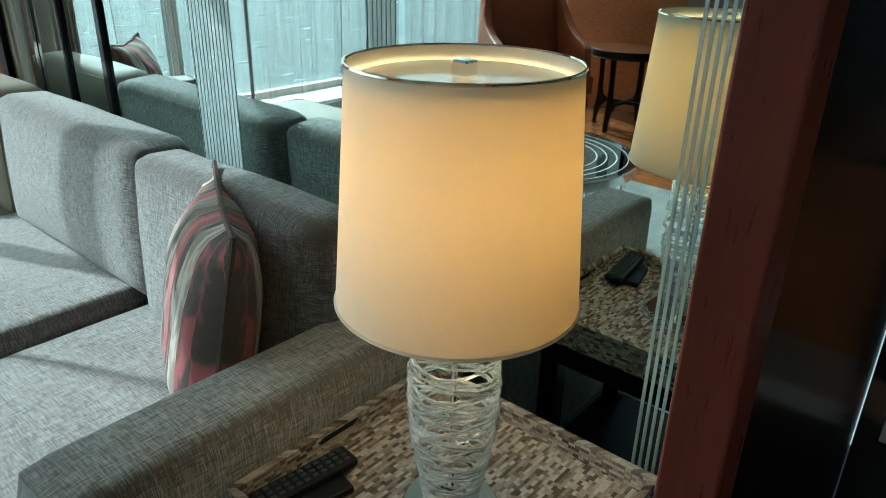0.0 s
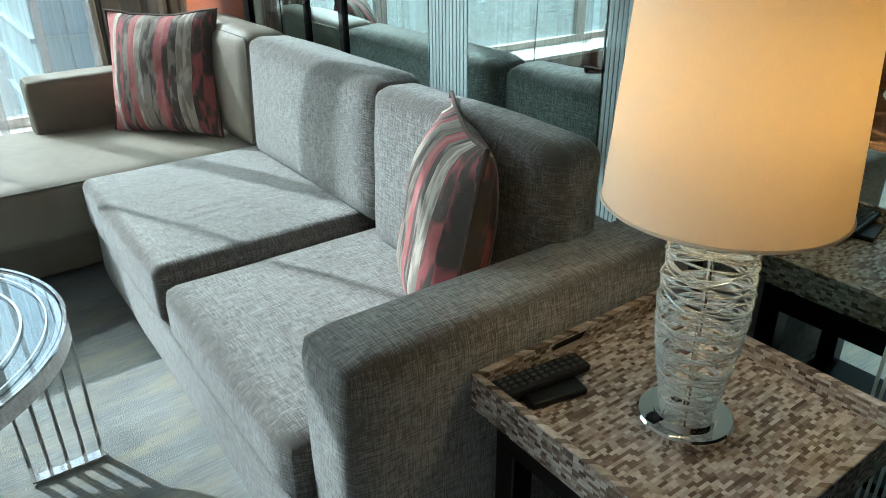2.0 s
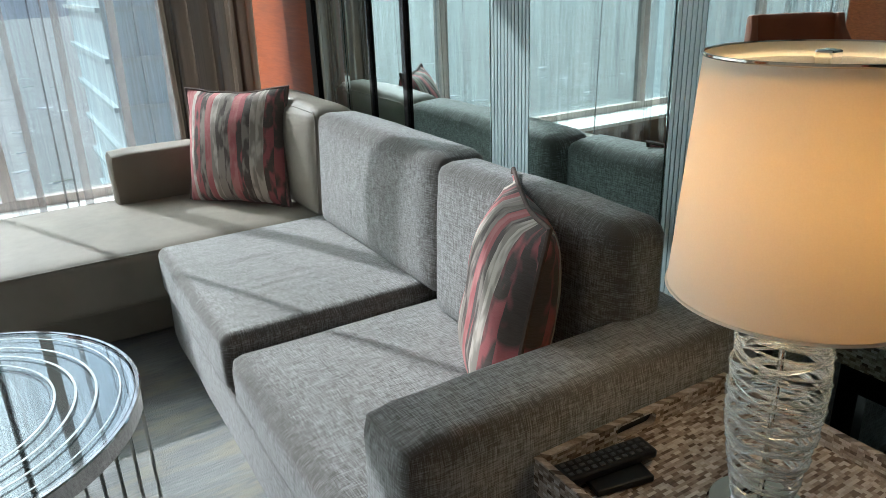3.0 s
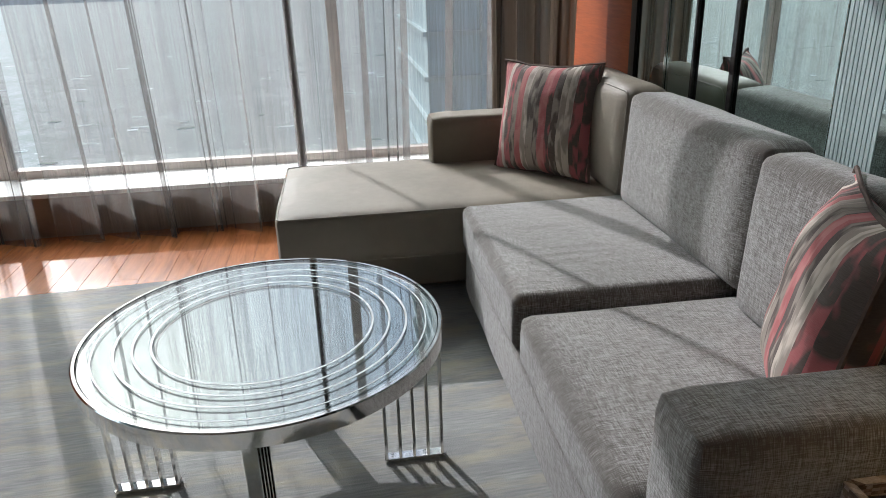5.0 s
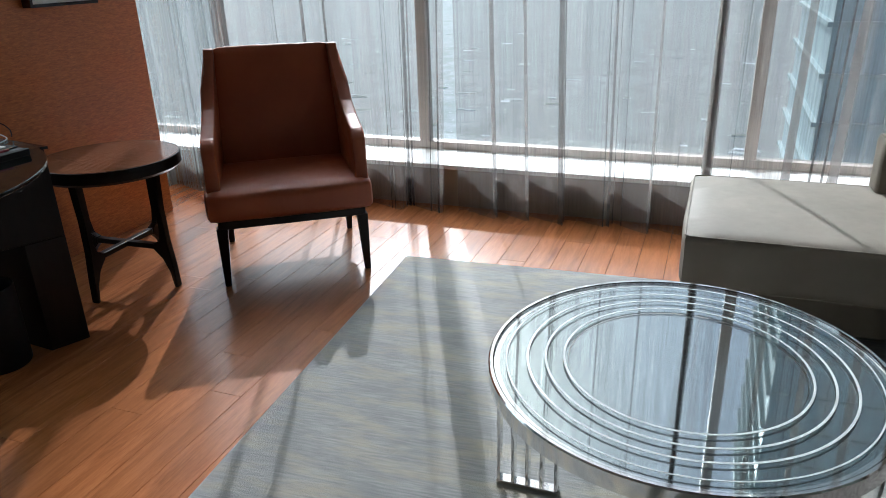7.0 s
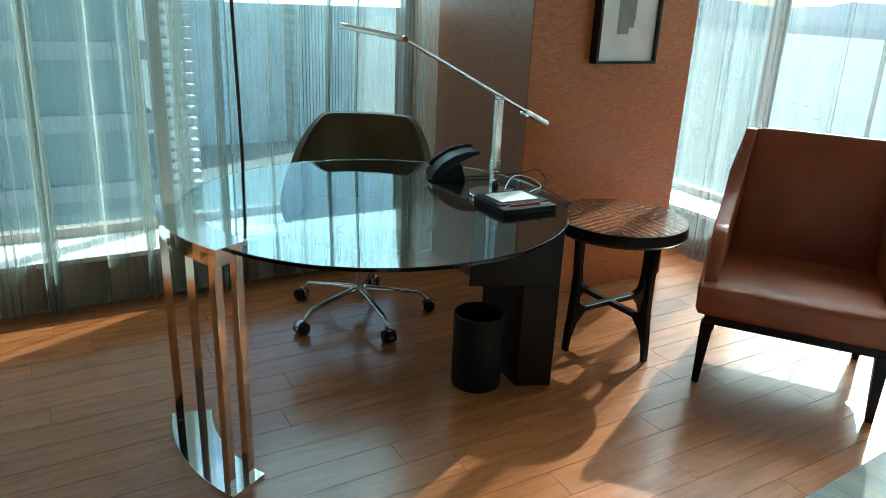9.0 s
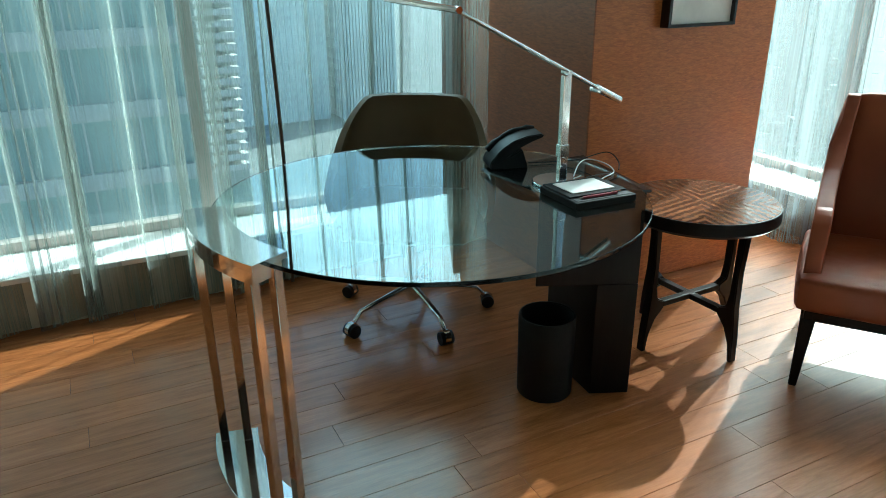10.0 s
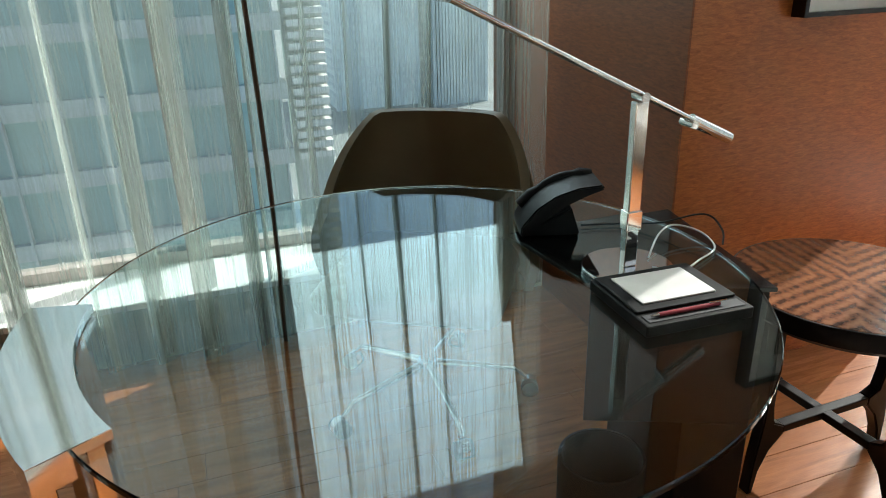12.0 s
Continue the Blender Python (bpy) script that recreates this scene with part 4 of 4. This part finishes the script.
def remote():
    box_ob = thing("remote_holder", pose(0.700, 0.868, 0.532, 0, 0, -12), "flat black box lying in the tray beneath the remote", "box")
    part("body", slab((-0.05, -0.026, 0), (0.05, 0.03, 0.012), 0.003), M["black_plastic"], box_ob)
    e = thing("remote_control", pose(0.697, 0.892, 0.5445, 0, 0, -7), "black television remote control lying in the tray", "remote")
    part("body", slab((-0.085, -0.022, 0), (0.085, 0.022, 0.016), 0.005, 3), M["black_plastic"], e)
    for i in range(11):
        for j in range(3):
            part("button", slab((-0.076 + i * 0.0142, -0.0155 + j * 0.0115, 0.0155), (-0.076 + i * 0.0142 + 0.0085, -0.0155 + j * 0.0115 + 0.0075, 0.0185), 0.0012, 1), M["button"], e)


M["button"] = plain("grey_rubber", (0.045, 0.045, 0.048), 0.6)
remote()


# ---- rug and coffee table ----
def rug():
    e = thing("rug", pose(-1.57, 3.185, 0, 0, 0, 3.2), "silvery grey flat-pile rug under the coffee table", "rug")
    part("woven_top", slab((0.0, -3.3, 0.0015), (2.55, 0.0, 0.0125), 0.004), M["rug"], e)


rug()


def coffee_table():
    cx, cy, R, z1 = -0.292, 1.822, 0.435, 0.455
    e = thing("coffee_table", pose(cx, cy, 0.0125), "round glass-topped coffee table with chrome rim and barred legs", "coffee table")
    zt = z1 - 0.0125
    part("rim", lathe([(R - 0.025, zt - 0.042), (R - 0.002, zt - 0.042), (R, zt - 0.040), (R, zt - 0.003), (R - 0.003, zt), (R - 0.010, zt), (R - 0.010, zt - 0.014), (R - 0.025, zt - 0.014)], 128, True), M["chrome"], e, "polished chrome rim", True)
    top = part("glass_top", disc(R - 0.0105, zt - 0.0135, zt - 0.0015, 128, 0.002), M["table_glass"], e, "clear glass top with white rings", True)
    part("mirror_backing", lathe([(R * 0.585, zt - 0.017), (R - 0.011, zt - 0.017), (R - 0.011, zt - 0.0145), (R * 0.585, zt - 0.0145)], 128, True), M["table_mirror"], top, "silvered backing under the glass", True)
    part("centre_mirror", disc(R * 0.585 - 0.002, zt - 0.021, zt - 0.018, 128, 0.0008), M["centre_mirror"], top, "greyer silvered disc under the glass", True)
    for f, w in ((0.905, 0.0017), (0.795, 0.0026), (0.70, 0.0026), (0.605, 0.0026)):
        r = R * f
        part("printed_ring", lathe([(r - w, zt - 0.0012), (r + w, zt - 0.0012), (r + w, zt - 0.0004), (r - w, zt - 0.0004)], 128, True), M["white_print"], top, "white printed ring", True)

    for k in range(4):
        leg = new("leg")
        leg.parent = e
        leg.matrix_basis = pose(0, 0, 0, 0, 0, 90 * k)
        r0, r1 = R - 0.165, R - 0.004
        for i in range(5):
            x = r0 + (r1 - r0 - 0.010) * i / 4
            part("bar", slab((x, -0.014, 0.012), (x + 0.008, 0.014, zt - 0.043), 0.001, 1), M["chrome"], leg)
        part("foot_bar", slab((r0 - 0.001, -0.016, 0), (r1 + 0.001, 0.016, 0.013), 0.0015, 1), M["chrome"], leg)
        part("top_bar", slab((r0 - 0.001, -0.005, zt - 0.055), (r1 - 0.020, 0.005, zt - 0.0425), 0.0015, 1), M["chrome"], leg)


coffee_table()


# ---- armchair and side table ----
def armchair():
    e = thing("armchair", pose(-2.107, 3.077, 0, 0, 0, 35.1), "tan leather armchair with sloping arms and dark tapered legs", "armchair")
    L = M["tan_leather"]
    W, D = 0.33, 0.30
    blob("seat", (-W - 0.022, -D - 0.012, 0.295), (W + 0.022, D - 0.06, 0.428), 0.026, L, e, "", 0.014, 12)
    part("seat_frame", slab((-W + 0.015, -D + 0.01, 0.262), (W - 0.015, D - 0.02, 0.298), 0.004), M["ebony"], e, "dark wooden seat frame")
    back = soft_box((2 * W - 0.075, 0.085, 0.62), 0.018, 0.008, 12)
    for v in back.verts:
        v.co.x *= 1 - 0.10 * max(0.0, v.co.z + 0.05) / 0.36
    part("backrest", back, L, e, "", True, pose(0, D - 0.045, 0.645, -7, 0, 0))
    # each arm is one panel whose top runs from the front post up into the back's wing
    for s in (-1, 1):
        prof = []
        top = [(-D + 0.075, 0.62), (-D + 0.10, 0.635), (-D + 0.16, 0.648), (-D + 0.24, 0.668), (-D + 0.34, 0.715), (-D + 0.42, 0.79), (-D + 0.475, 0.87), (-D + 0.515, 0.955), (-D + 0.56, 0.955)]
        bot = [(-D + 0.595, 0.94), (-D + 0.545, 0.30), (-D + 0.02, 0.30), (-D + 0.045, 0.50)]
        outline = [(-D + 0.055, 0.60)] + top + bot
        bm = bmesh.new()
        x0, x1 = s * (W - 0.045), s * (W + 0.012)
        a = [bm.verts.new((x0 - s * 0.085 * max(0.0, z - 0.62), y, z)) for y, z in outline]
        b = [bm.verts.new((x1 - s * (0.012 * (z > 0.8) + 0.085 * max(0.0, z - 0.62)), y, z)) for y, z in outline]
        bm.faces.new(a)
        bm.faces.new(b[::-1])
        for k in range(len(a)):
            j = (k + 1) % len(a)
            bm.faces.new((a[k], b[k], b[j], a[j]))
        bmesh.ops.recalc_face_normals(bm, faces=bm.faces)
        bmesh.ops.bevel(bm, geom=list(bm.edges), offset=0.008, segments=3, profile=0.5, affect="EDGES", clamp_overlap=True)
        part("armrest", bm, L, e, "", True)
    for sx in (-1, 1):
        for sy in (-1, 1):
            x, y = sx * (W - 0.03), sy * (D - 0.03) - (0.02 if sy > 0 else 0)
            bm = bmesh.new()
            bmesh.ops.create_cube(bm, size=1)
            for v in bm.verts:
                t = 0.024 if v.co.z > 0 else 0.013
                splay = 0 if v.co.z > 0 else (0.018 * sx, 0.03 * sy)
                ox, oy = (0, 0) if v.co.z > 0 else splay
                v.co = Vector((x + ox * (sy < 0) * 0.5 + math.copysign(t, v.co.x), y + (oy if sy > 0 else oy * 0.2) + math.copysign(t, v.co.y), 0.27 if v.co.z > 0 else 0.0))
            bmesh.ops.bevel(bm, geom=list(bm.edges), offset=0.003, segments=2, affect="EDGES")
            part("leg", bm, M["ebony"], e, "dark tapered wooden leg")


armchair()


def side_table():
    e = thing("side_table", pose(-2.65, 2.596, 0, 0, 0, 2), "round side table with book-matched veneer top and dark legs", "side table")
    top = part("tabletop", disc(0.277, 0.560, 0.578, 96, 0.002), M["zebra"], e, "book-matched striped veneer top", True)
    part("edge_band", lathe([(0.250, 0.520), (0.272, 0.520), (0.284, 0.532), (0.284, 0.571), (0.2815, 0.5765), (0.2775, 0.577), (0.2775, 0.560), (0.250, 0.558)], 96, True), M["ebony"], e, "dark wooden edge band", True)
    for k in range(4):
        # blade leg: foot out, waist in where the stretcher joins, head out
        bm = bmesh.new()
        outer = [(0.243, 0.0), (0.238, 0.10), (0.225, 0.22), (0.222, 0.36), (0.232, 0.525)]
        inner = [(0.226, 0.0), (0.216, 0.07), (0.190, 0.13), (0.150, 0.172), (0.150, 0.197), (0.186, 0.215), (0.196, 0.27), (0.197, 0.38), (0.200, 0.525)]
        pts = outer + inner[::-1]
        a = [bm.verts.new((x, -0.017, z)) for x, z in pts]
        b = [bm.verts.new((x, 0.017, z)) for x, z in pts]
        bm.faces.new(a)
        bm.faces.new(b[::-1])
        for i in range(len(pts)):
            j = (i + 1) % len(pts)
            bm.faces.new((a[i], b[i], b[j], a[j]))
        bmesh.ops.recalc_face_normals(bm, faces=bm.faces)
        bmesh.ops.bevel(bm, geom=list(bm.edges), offset=0.004, segments=2, affect="EDGES", clamp_overlap=True)
        part("leg", bm, M["ebony"], e, "", True, pose(0, 0, 0, 0, 0, 90 * k))
    part("stretcher", slab((-0.152, -0.015, 0.173), (0.152, 0.015, 0.196), 0.003), M["ebony"], e)
    part("stretcher", slab((-0.015, -0.152, 0.1735), (0.015, 0.152, 0.1965), 0.003), M["ebony"], e)


side_table()


# ---- desk ----
DX, DY, DR, DZ = -2.675, 1.480, 0.650, 0.758
def desk():
    e = thing("desk", Matrix.Identity(4), "round glass desk on a chrome barred leg and black pedestal", "desk")
    part("glass_top", disc(DR, DZ - 0.012, DZ, 160, 0.002), M["green_glass"], e, "clear greenish glass top", True, pose(DX, DY, 0))
    part("leg_cap", prism(sector(DX, DY, 0.600, 0.712, -103, -61), DZ + 0.001, DZ + 0.018, 0.001), M["chrome"], e, "polished crescent cap")
    part("leg_cap_edge", prism(sector(DX, DY, 0.655, 0.711, -102.8, -61.2), DZ - 0.032, DZ + 0.0005), M["chrome"], e, "polished crescent edge")
    part("leg_foot", prism(sector(DX, DY, 0.590, 0.722, -104, -60), 0.0, 0.012, 0.001), M["chrome"], e, "polished crescent foot plate")
    for a, r in ((-100.8, 0.692), (-99.5, 0.622), (-63.6, 0.692), (-63.4, 0.622)):
        x, y = DX + r * math.cos(radians(a)), DY + r * math.sin(radians(a))
        part("bar", slab((-0.013, -0.013, 0.012), (0.013, 0.013, DZ - (0.03 if r > 0.65 else 0.012)), 0.0015, 1), M["bronze"], e, "", False, pose(x, y, 0, 0, 0, a))
    part("pedestal", prism([(-2.432, 2.118), (-2.488, 1.993), (-2.80, 2.022), (-2.875, 2.20)], 0.0, 0.42, 0.002), M["ebony"], e, "dark stained wooden pedestal")
    part("drawer_box", prism([(-2.432, 2.118), (-2.572, 1.805), (-2.80, 1.99), (-2.875, 2.20)], 0.42, DZ - 0.0225, 0.003), M["ebony"], e, "dark stained drawer box")
    part("pedestal_top", prism([(-2.425, 2.128), (-2.567, 1.797), (-2.873, 1.767), (-2.883, 2.21)], DZ - 0.022, DZ - 0.0125, 0.001), M["black_gloss"], e, "black glass pedestal top")


desk()


def waste_bin():
    e = thing("waste_bin", pose(-2.588, 1.870, 0), "black leather-look waste bin beside the desk pedestal", "waste bin")
    part("liner", lathe([(0, 0.013), (0.0885, 0.013), (0.0905, 0.296), (0.0895, 0.296), (0.0875, 0.015), (0, 0.015)], 48), M["black_plastic"], e, "", True)
    part("body", lathe([(0, 0), (0.092, 0), (0.096, 0.006), (0.098, 0.294), (0.096, 0.30), (0.091, 0.30), (0.089, 0.012), (0, 0.012)], 48), M["bin"], e, "", True)


M["bin"] = leather("black_leatherette", (0.010, 0.0095, 0.009), (0.015, 0.014, 0.013), 0.6)
M["bin"].node_tree.nodes["Principled BSDF"].inputs["Specular IOR Level"].default_value = 0.2
waste_bin()


def desk_lamp():
    e = thing("desk_lamp", pose(-2.592, 1.90, DZ), "chrome cantilever desk lamp standing on the glass desk", "desk lamp")
    part("base", disc(0.092, 0, 0.008, 64, 0.002), M["chrome"], e, "chrome disc base", True)
    part("stem", slab((-0.010, -0.014, 0.008), (0.010, 0.014, 0.336), 0.002), M["chrome"], e)
    part("stem_joint", slab((-0.013, -0.017, 0.085), (0.013, 0.017, 0.125), 0.002), M["chrome"], e)
    end, top = Vector((-0.010, 0.203, 0.250)), Vector((0.0, 0.0, 0.346))
    d = (top - end).normalized()
    elbow = Vector((0.017, -0.384, 0.537))
    for off in (-0.008, 0.008):
        part("arm_rod", tube([end + Vector((off, 0, 0)), elbow + Vector((off, 0, 0))], 0.0052, 10), M["chrome"], e, "", True)
    part("counterweight", tube([end - d * 0.02, end + d * 0.09], 0.0125, 16), M["chrome"], e, "", True)
    part("knob", tube([end + d * 0.095 + Vector((-0.02, 0, -0.008)), end + d * 0.095 + Vector((0.02, 0, -0.008))], 0.008, 14), M["chrome"], e, "", True)
    part("pivot", tube([top + Vector((-0.018, 0, 0)), top + Vector((0.018, 0, 0))], 0.009, 14), M["chrome"], e, "", True)
    part("elbow", tube([elbow + Vector((-0.015, 0, 0)), elbow + Vector((0.015, 0, 0))], 0.010, 14), M["chrome"], e, "", True)
    tip = Vector((0.03, -0.60, 0.574))
    part("head", tube([elbow, elbow.lerp(tip, 0.15), tip], 0.009, 8), M["chrome"], e, "slim chrome lamp head", True)


desk_lamp()


def phone():
    e = thing("desk_phone", frame_at((-2.85, 1.872, DZ), (0.95, -0.30, 0), (0, 0, 1)) @ Matrix.Scale(0.84, 4), "black desk telephone with a raised wedge body", "telephone")
    def side(outline, w, name, parent, mtl):
        bm = bmesh.new()
        a = [bm.verts.new((-w, y, z)) for y, z in outline]
        b = [bm.verts.new((w, y, z)) for y, z in outline]
        bm.faces.new(a)
        bm.faces.new(b[::-1])
        for k in range(len(a)):
            j = (k + 1) % len(a)
            bm.faces.new((a[k], b[k], b[j], a[j]))
        bmesh.ops.recalc_face_normals(bm, faces=bm.faces)
        bmesh.ops.bevel(bm, geom=list(bm.edges), offset=0.004, segments=2, affect="EDGES", clamp_overlap=True)
        return part(name, bm, mtl, parent, "", True)
    side([(-0.104, 0.006), (-0.100, 0.034), (-0.06, 0.082), (-0.01, 0.116), (0.05, 0.136), (0.112, 0.142), (0.118, 0.130), (0.07, 0.112), (0.02, 0.088), (-0.03, 0.054), (-0.085, 0.006)], 0.072, "body", e, M["black_plastic"])
    side([(-0.095, 0.0), (-0.095, 0.014), (0.0, 0.058), (0.035, 0.078), (0.06, 0.0)], 0.055, "stand", e, M["black_plastic"])
    h = [(-0.085 + 0.19 * k / 12, 0.050 + 0.078 * (k / 12) + 0.036 * math.sin(math.pi * k / 12)) for k in range(13)]
    part("handset", tube([(-0.055, y, z) for y, z in h], 0.02, 10, None, [0.022 if k in (0, 1, 2, 10, 11, 12) else 0.014 for k in range(13)]), M["black_plastic"], e, "", True)


phone()


def notepad():
    e = thing("notepad_tray", frame_at((-2.432, 1.880, DZ), (0.04, 1.0, 0), (0, 0, 1)), "black leather tray holding a white notepad", "desk tray")
    part("tray", slab((-0.105, -0.098, 0), (0.105, 0.098, 0.022), 0.003), M["bin"], e)
    part("raised_frame", slab((-0.10, -0.055, 0.022), (0.10, 0.093, 0.028), 0.003), M["bin"], e)
    part("pen_bed", slab((-0.095, -0.088, 0.0222), (0.095, -0.062, 0.0235), 0.001), M["button"], e)
    p = thing("notepad", frame_at((-2.432, 1.880, DZ + 0.0282), (0.04, 1.0, 0), (0, 0, 1)), "white paper notepad lying in the black tray", "notepad")
    part("paper_block", slab((-0.076, -0.036, 0), (0.072, 0.072, 0.003), 0.0008), M["paper"], p)
    q = thing("pen", frame_at((-2.432, 1.880, DZ + 0.0277), (0.04, 1.0, 0), (0, 0, 1)), "slim red ballpoint pen in the tray", "pen")
    part("barrel", tube([(-0.07, -0.075, 0), (0.05, -0.075, 0)], 0.004, 10), M["red"], q, "", True)
    part("tip", tube([(-0.085, -0.075, 0), (-0.07, -0.075, 0)], 0.003, 10, None, [0.001, 0.0036]), M["chrome"], q, "", True)
    part("clip", slab((0.03, -0.077, 0.004), (0.065, -0.073, 0.0055), 0.0004), M["chrome"], q)


M["red"] = mat("red_plastic", (0.30, 0.03, 0.05), 0.3)
notepad()


def cables():
    for pts, key, lab in (
        ([(-2.60, 1.955, 0.012), (-2.66, 2.02, 0.03), (-2.69, 2.08, 0.032), (-2.66, 2.13, 0.018), (-2.60, 2.12, 0.006), (-2.56, 2.05, 0.006), (-2.53, 1.98, 0.006), (-2.56, 1.93, 0.012)], "white_cord", "white lamp cord looped on the pedestal"),
        ([(-2.83, 1.93, 0.006), (-2.80, 2.02, 0.006), (-2.74, 2.08, 0.02), (-2.68, 2.15, 0.05), (-2.63, 2.16, 0.03), (-2.60, 2.14, 0.006)], "black_plastic", "thin black telephone cord on the pedestal")):
        # rounded by Catmull-Rom
        P = [Vector(p) for p in pts]
        fine = []
        for i in range(len(P) - 1):
            p0, p1, p2, p3 = P[max(0, i - 1)], P[i], P[i + 1], P[min(len(P) - 1, i + 2)]
            for k in range(8):
                t = k / 8
                fine.append(0.5 * ((2 * p1) + (p2 - p0) * t + (2 * p0 - 5 * p1 + 4 * p2 - p3) * t * t + (3 * p1 - p0 - 3 * p2 + p3) * t ** 3))
        tagged(part("cable", tube(fine, 0.0021, 8), M[key], None, "", True, pose(0, 0, DZ)), lab, "cable")


M["white_cord"] = mat("white_cord", (0.75, 0.74, 0.72), 0.5)
cables()


def office_chair():
    e = thing("office_chair", pose(-3.37, 1.715, 0, 0, 0, -33), "olive leather swivel chair on a chrome five-star base", "office chair")
    for k in range(5):
        a = radians(32 + 72 * k)
        c, s = math.cos(a), math.sin(a)
        spoke = part("spoke", tube([(0.03 * c, 0.03 * s, 0.125), (0.15 * c, 0.15 * s, 0.112), (0.28 * c, 0.28 * s, 0.095), (0.315 * c, 0.315 * s, 0.062)], 0.012, 10, None, [0.016, 0.013, 0.011, 0.010]), M["chrome"], e, "", True)
        cast = part("castor", tube([(0.33 * c - 0.026 * s, 0.33 * s + 0.026 * c, 0.028), (0.33 * c + 0.026 * s, 0.33 * s - 0.026 * c, 0.028)], 0.0275, 20), M["black_plastic"], e, "black twin-wheel castor", True)
        part("hood", tube([(0.33 * c - 0.012 * s, 0.33 * s + 0.012 * c, 0.034), (0.33 * c + 0.012 * s, 0.33 * s - 0.012 * c, 0.034)], 0.0295, 20), M["chrome"], cast, "chrome hood", True)
    part("hub", lathe([(0, 0.06), (0.022, 0.06), (0.03, 0.09), (0.03, 0.14), (0, 0.14)], 24), M["chrome"], e, "", True)
    part("gas_lift", lathe([(0, 0.14), (0.022, 0.14), (0.022, 0.30), (0.015, 0.30), (0.015, 0.40), (0, 0.40)], 24), M["chrome"], e, "", True)
    part("seat_plate", slab((-0.10, -0.10, 0.395), (0.10, 0.10, 0.42), 0.006), M["black_plastic"], e)
    blob("seat", (-0.25, -0.27, 0.40), (0.27, 0.27, 0.49), 0.04, M["olive_leather"], e, "", 0.015, 12)
    # wrap-round shell: highest at the back, dropping to arms at the sides
    bm = bmesh.new()
    n, rows = 40, 10
    grids = []
    for th in (0.0, 0.028):
        g = []
        for r in range(rows + 1):
            f = r / rows
            row = []
            for k in range(n + 1):
                a = radians(-96 + 192 * k / n)        # 0 is straight back
                w = abs(a) / radians(96)
                topz = 0.90 - 0.27 * max(0.0, (w - 0.42) / 0.58) ** 1.15
                z = 0.42 + (topz - 0.42) * f
                rx = 0.275 + 0.035 * math.sin(math.pi * f * 0.55) - 0.035 * f * f * (1 - w)
                ry = 0.335 + 0.03 * math.sin(math.pi * f * 0.8) - 0.035 * f * f
                row.append(bm.verts.new((-(rx - th) * math.cos(a) - 0.01, (ry - th) * math.sin(a), z - (0.004 if th else 0))))
            g.append(row)
        grids.append(g)
    o, i = grids
    for r in range(rows):
        for k in range(n):
            bm.faces.new((o[r][k], o[r + 1][k], o[r + 1][k + 1], o[r][k + 1]))
            bm.faces.new((i[r][k], i[r][k + 1], i[r + 1][k + 1], i[r + 1][k]))
    for k in range(n):
        bm.faces.new((o[rows][k], i[rows][k], i[rows][k + 1], o[rows][k + 1]))
        bm.faces.new((o[0][k], o[0][k + 1], i[0][k + 1], i[0][k]))
    for r in range(rows):
        for k in (0, n):
            bm.faces.new((o[r][k], i[r][k], i[r + 1][k], o[r + 1][k]))
    bmesh.ops.recalc_face_normals(bm, faces=bm.faces)
    part("shell", bm, M["olive_leather"], e, "wrap-round olive leather back", True)


office_chair()


def picture():
    e = thing("picture", pose(-3.157, 2.97, 1.372), "black deep-framed picture with white mat on the wood column", "picture")
    w, h = 0.19, 0.215
    for lo, hi in (((0, -w, -h), (0.05, -w + 0.014, h)), ((0, w - 0.014, -h), (0.05, w, h)), ((0, -w + 0.014, -h), (0.05, w - 0.014, -h + 0.014)), ((0, -w + 0.014, h - 0.014), (0.05, w - 0.014, h))):
        part("frame", slab(lo, hi, 0.001), M["black_gloss"], e)
    part("mat", slab((0.004, -w + 0.014, -h + 0.014), (0.03, w - 0.014, h - 0.014)), M["paper"], e, "white mat board")
    for y, z, a, b in ((-0.03, 0.02, 0.035, 0.10), (0.01, 0.05, 0.03, 0.07), (-0.01, -0.02, 0.045, 0.03)):
        part("print", slab((0.0305 + 0.0008 * z, y - a, z - b), (0.0315 + 0.0008 * z, y + a, z + b)), M["grey_print"], e, "grey abstract print")


M["grey_print"] = plain("grey_print", (0.30, 0.29, 0.27), 0.8)
picture()

# ---- floor, plank by plank ----
def floor():
    e = thing("floor", Matrix.Identity(4), "reddish cherry plank floor with a soft gloss", "floor", "", "structure")
    part("underlay", slab((GLASS_X - 0.1, BACK_Y - 0.1, -0.15), (2.2, GLASS_Y + 0.1, -0.006)), M["floor_gap"], e)
    rnd = random.Random(9)
    W, L, gap = 0.122, 1.22, 0.0005
    def plank_mesh(length):
        bm = slab((gap, gap, -0.012), (W - gap, length - gap, 0.0), 0.0007, 1)
        me = bpy.data.meshes.new("plank")
        bm.to_mesh(me)
        bm.free()
        me.materials.append(M["floor"])
        return me
    full = plank_mesh(L)
    rest = bmesh.new()
    x = -3.95 - 3 * W
    while x < MIRROR_X:
        y = BACK_Y - rnd.uniform(0, L)
        while y < 3.98:
            near = -3.95 <= x <= 0.2 and y + L > 0.2
            if near:
                p = new("plank", full)
                p.parent = e
                p.matrix_basis = pose(x, y, 0)
            else:
                box(rest, (x + gap, y + gap, -0.012), (x + W - gap, y + L - gap, 0.0))
            y += L
        x += W
    r = part("planks", rest, M["floor"], e)
    r["kind"] = "stuff"


floor()
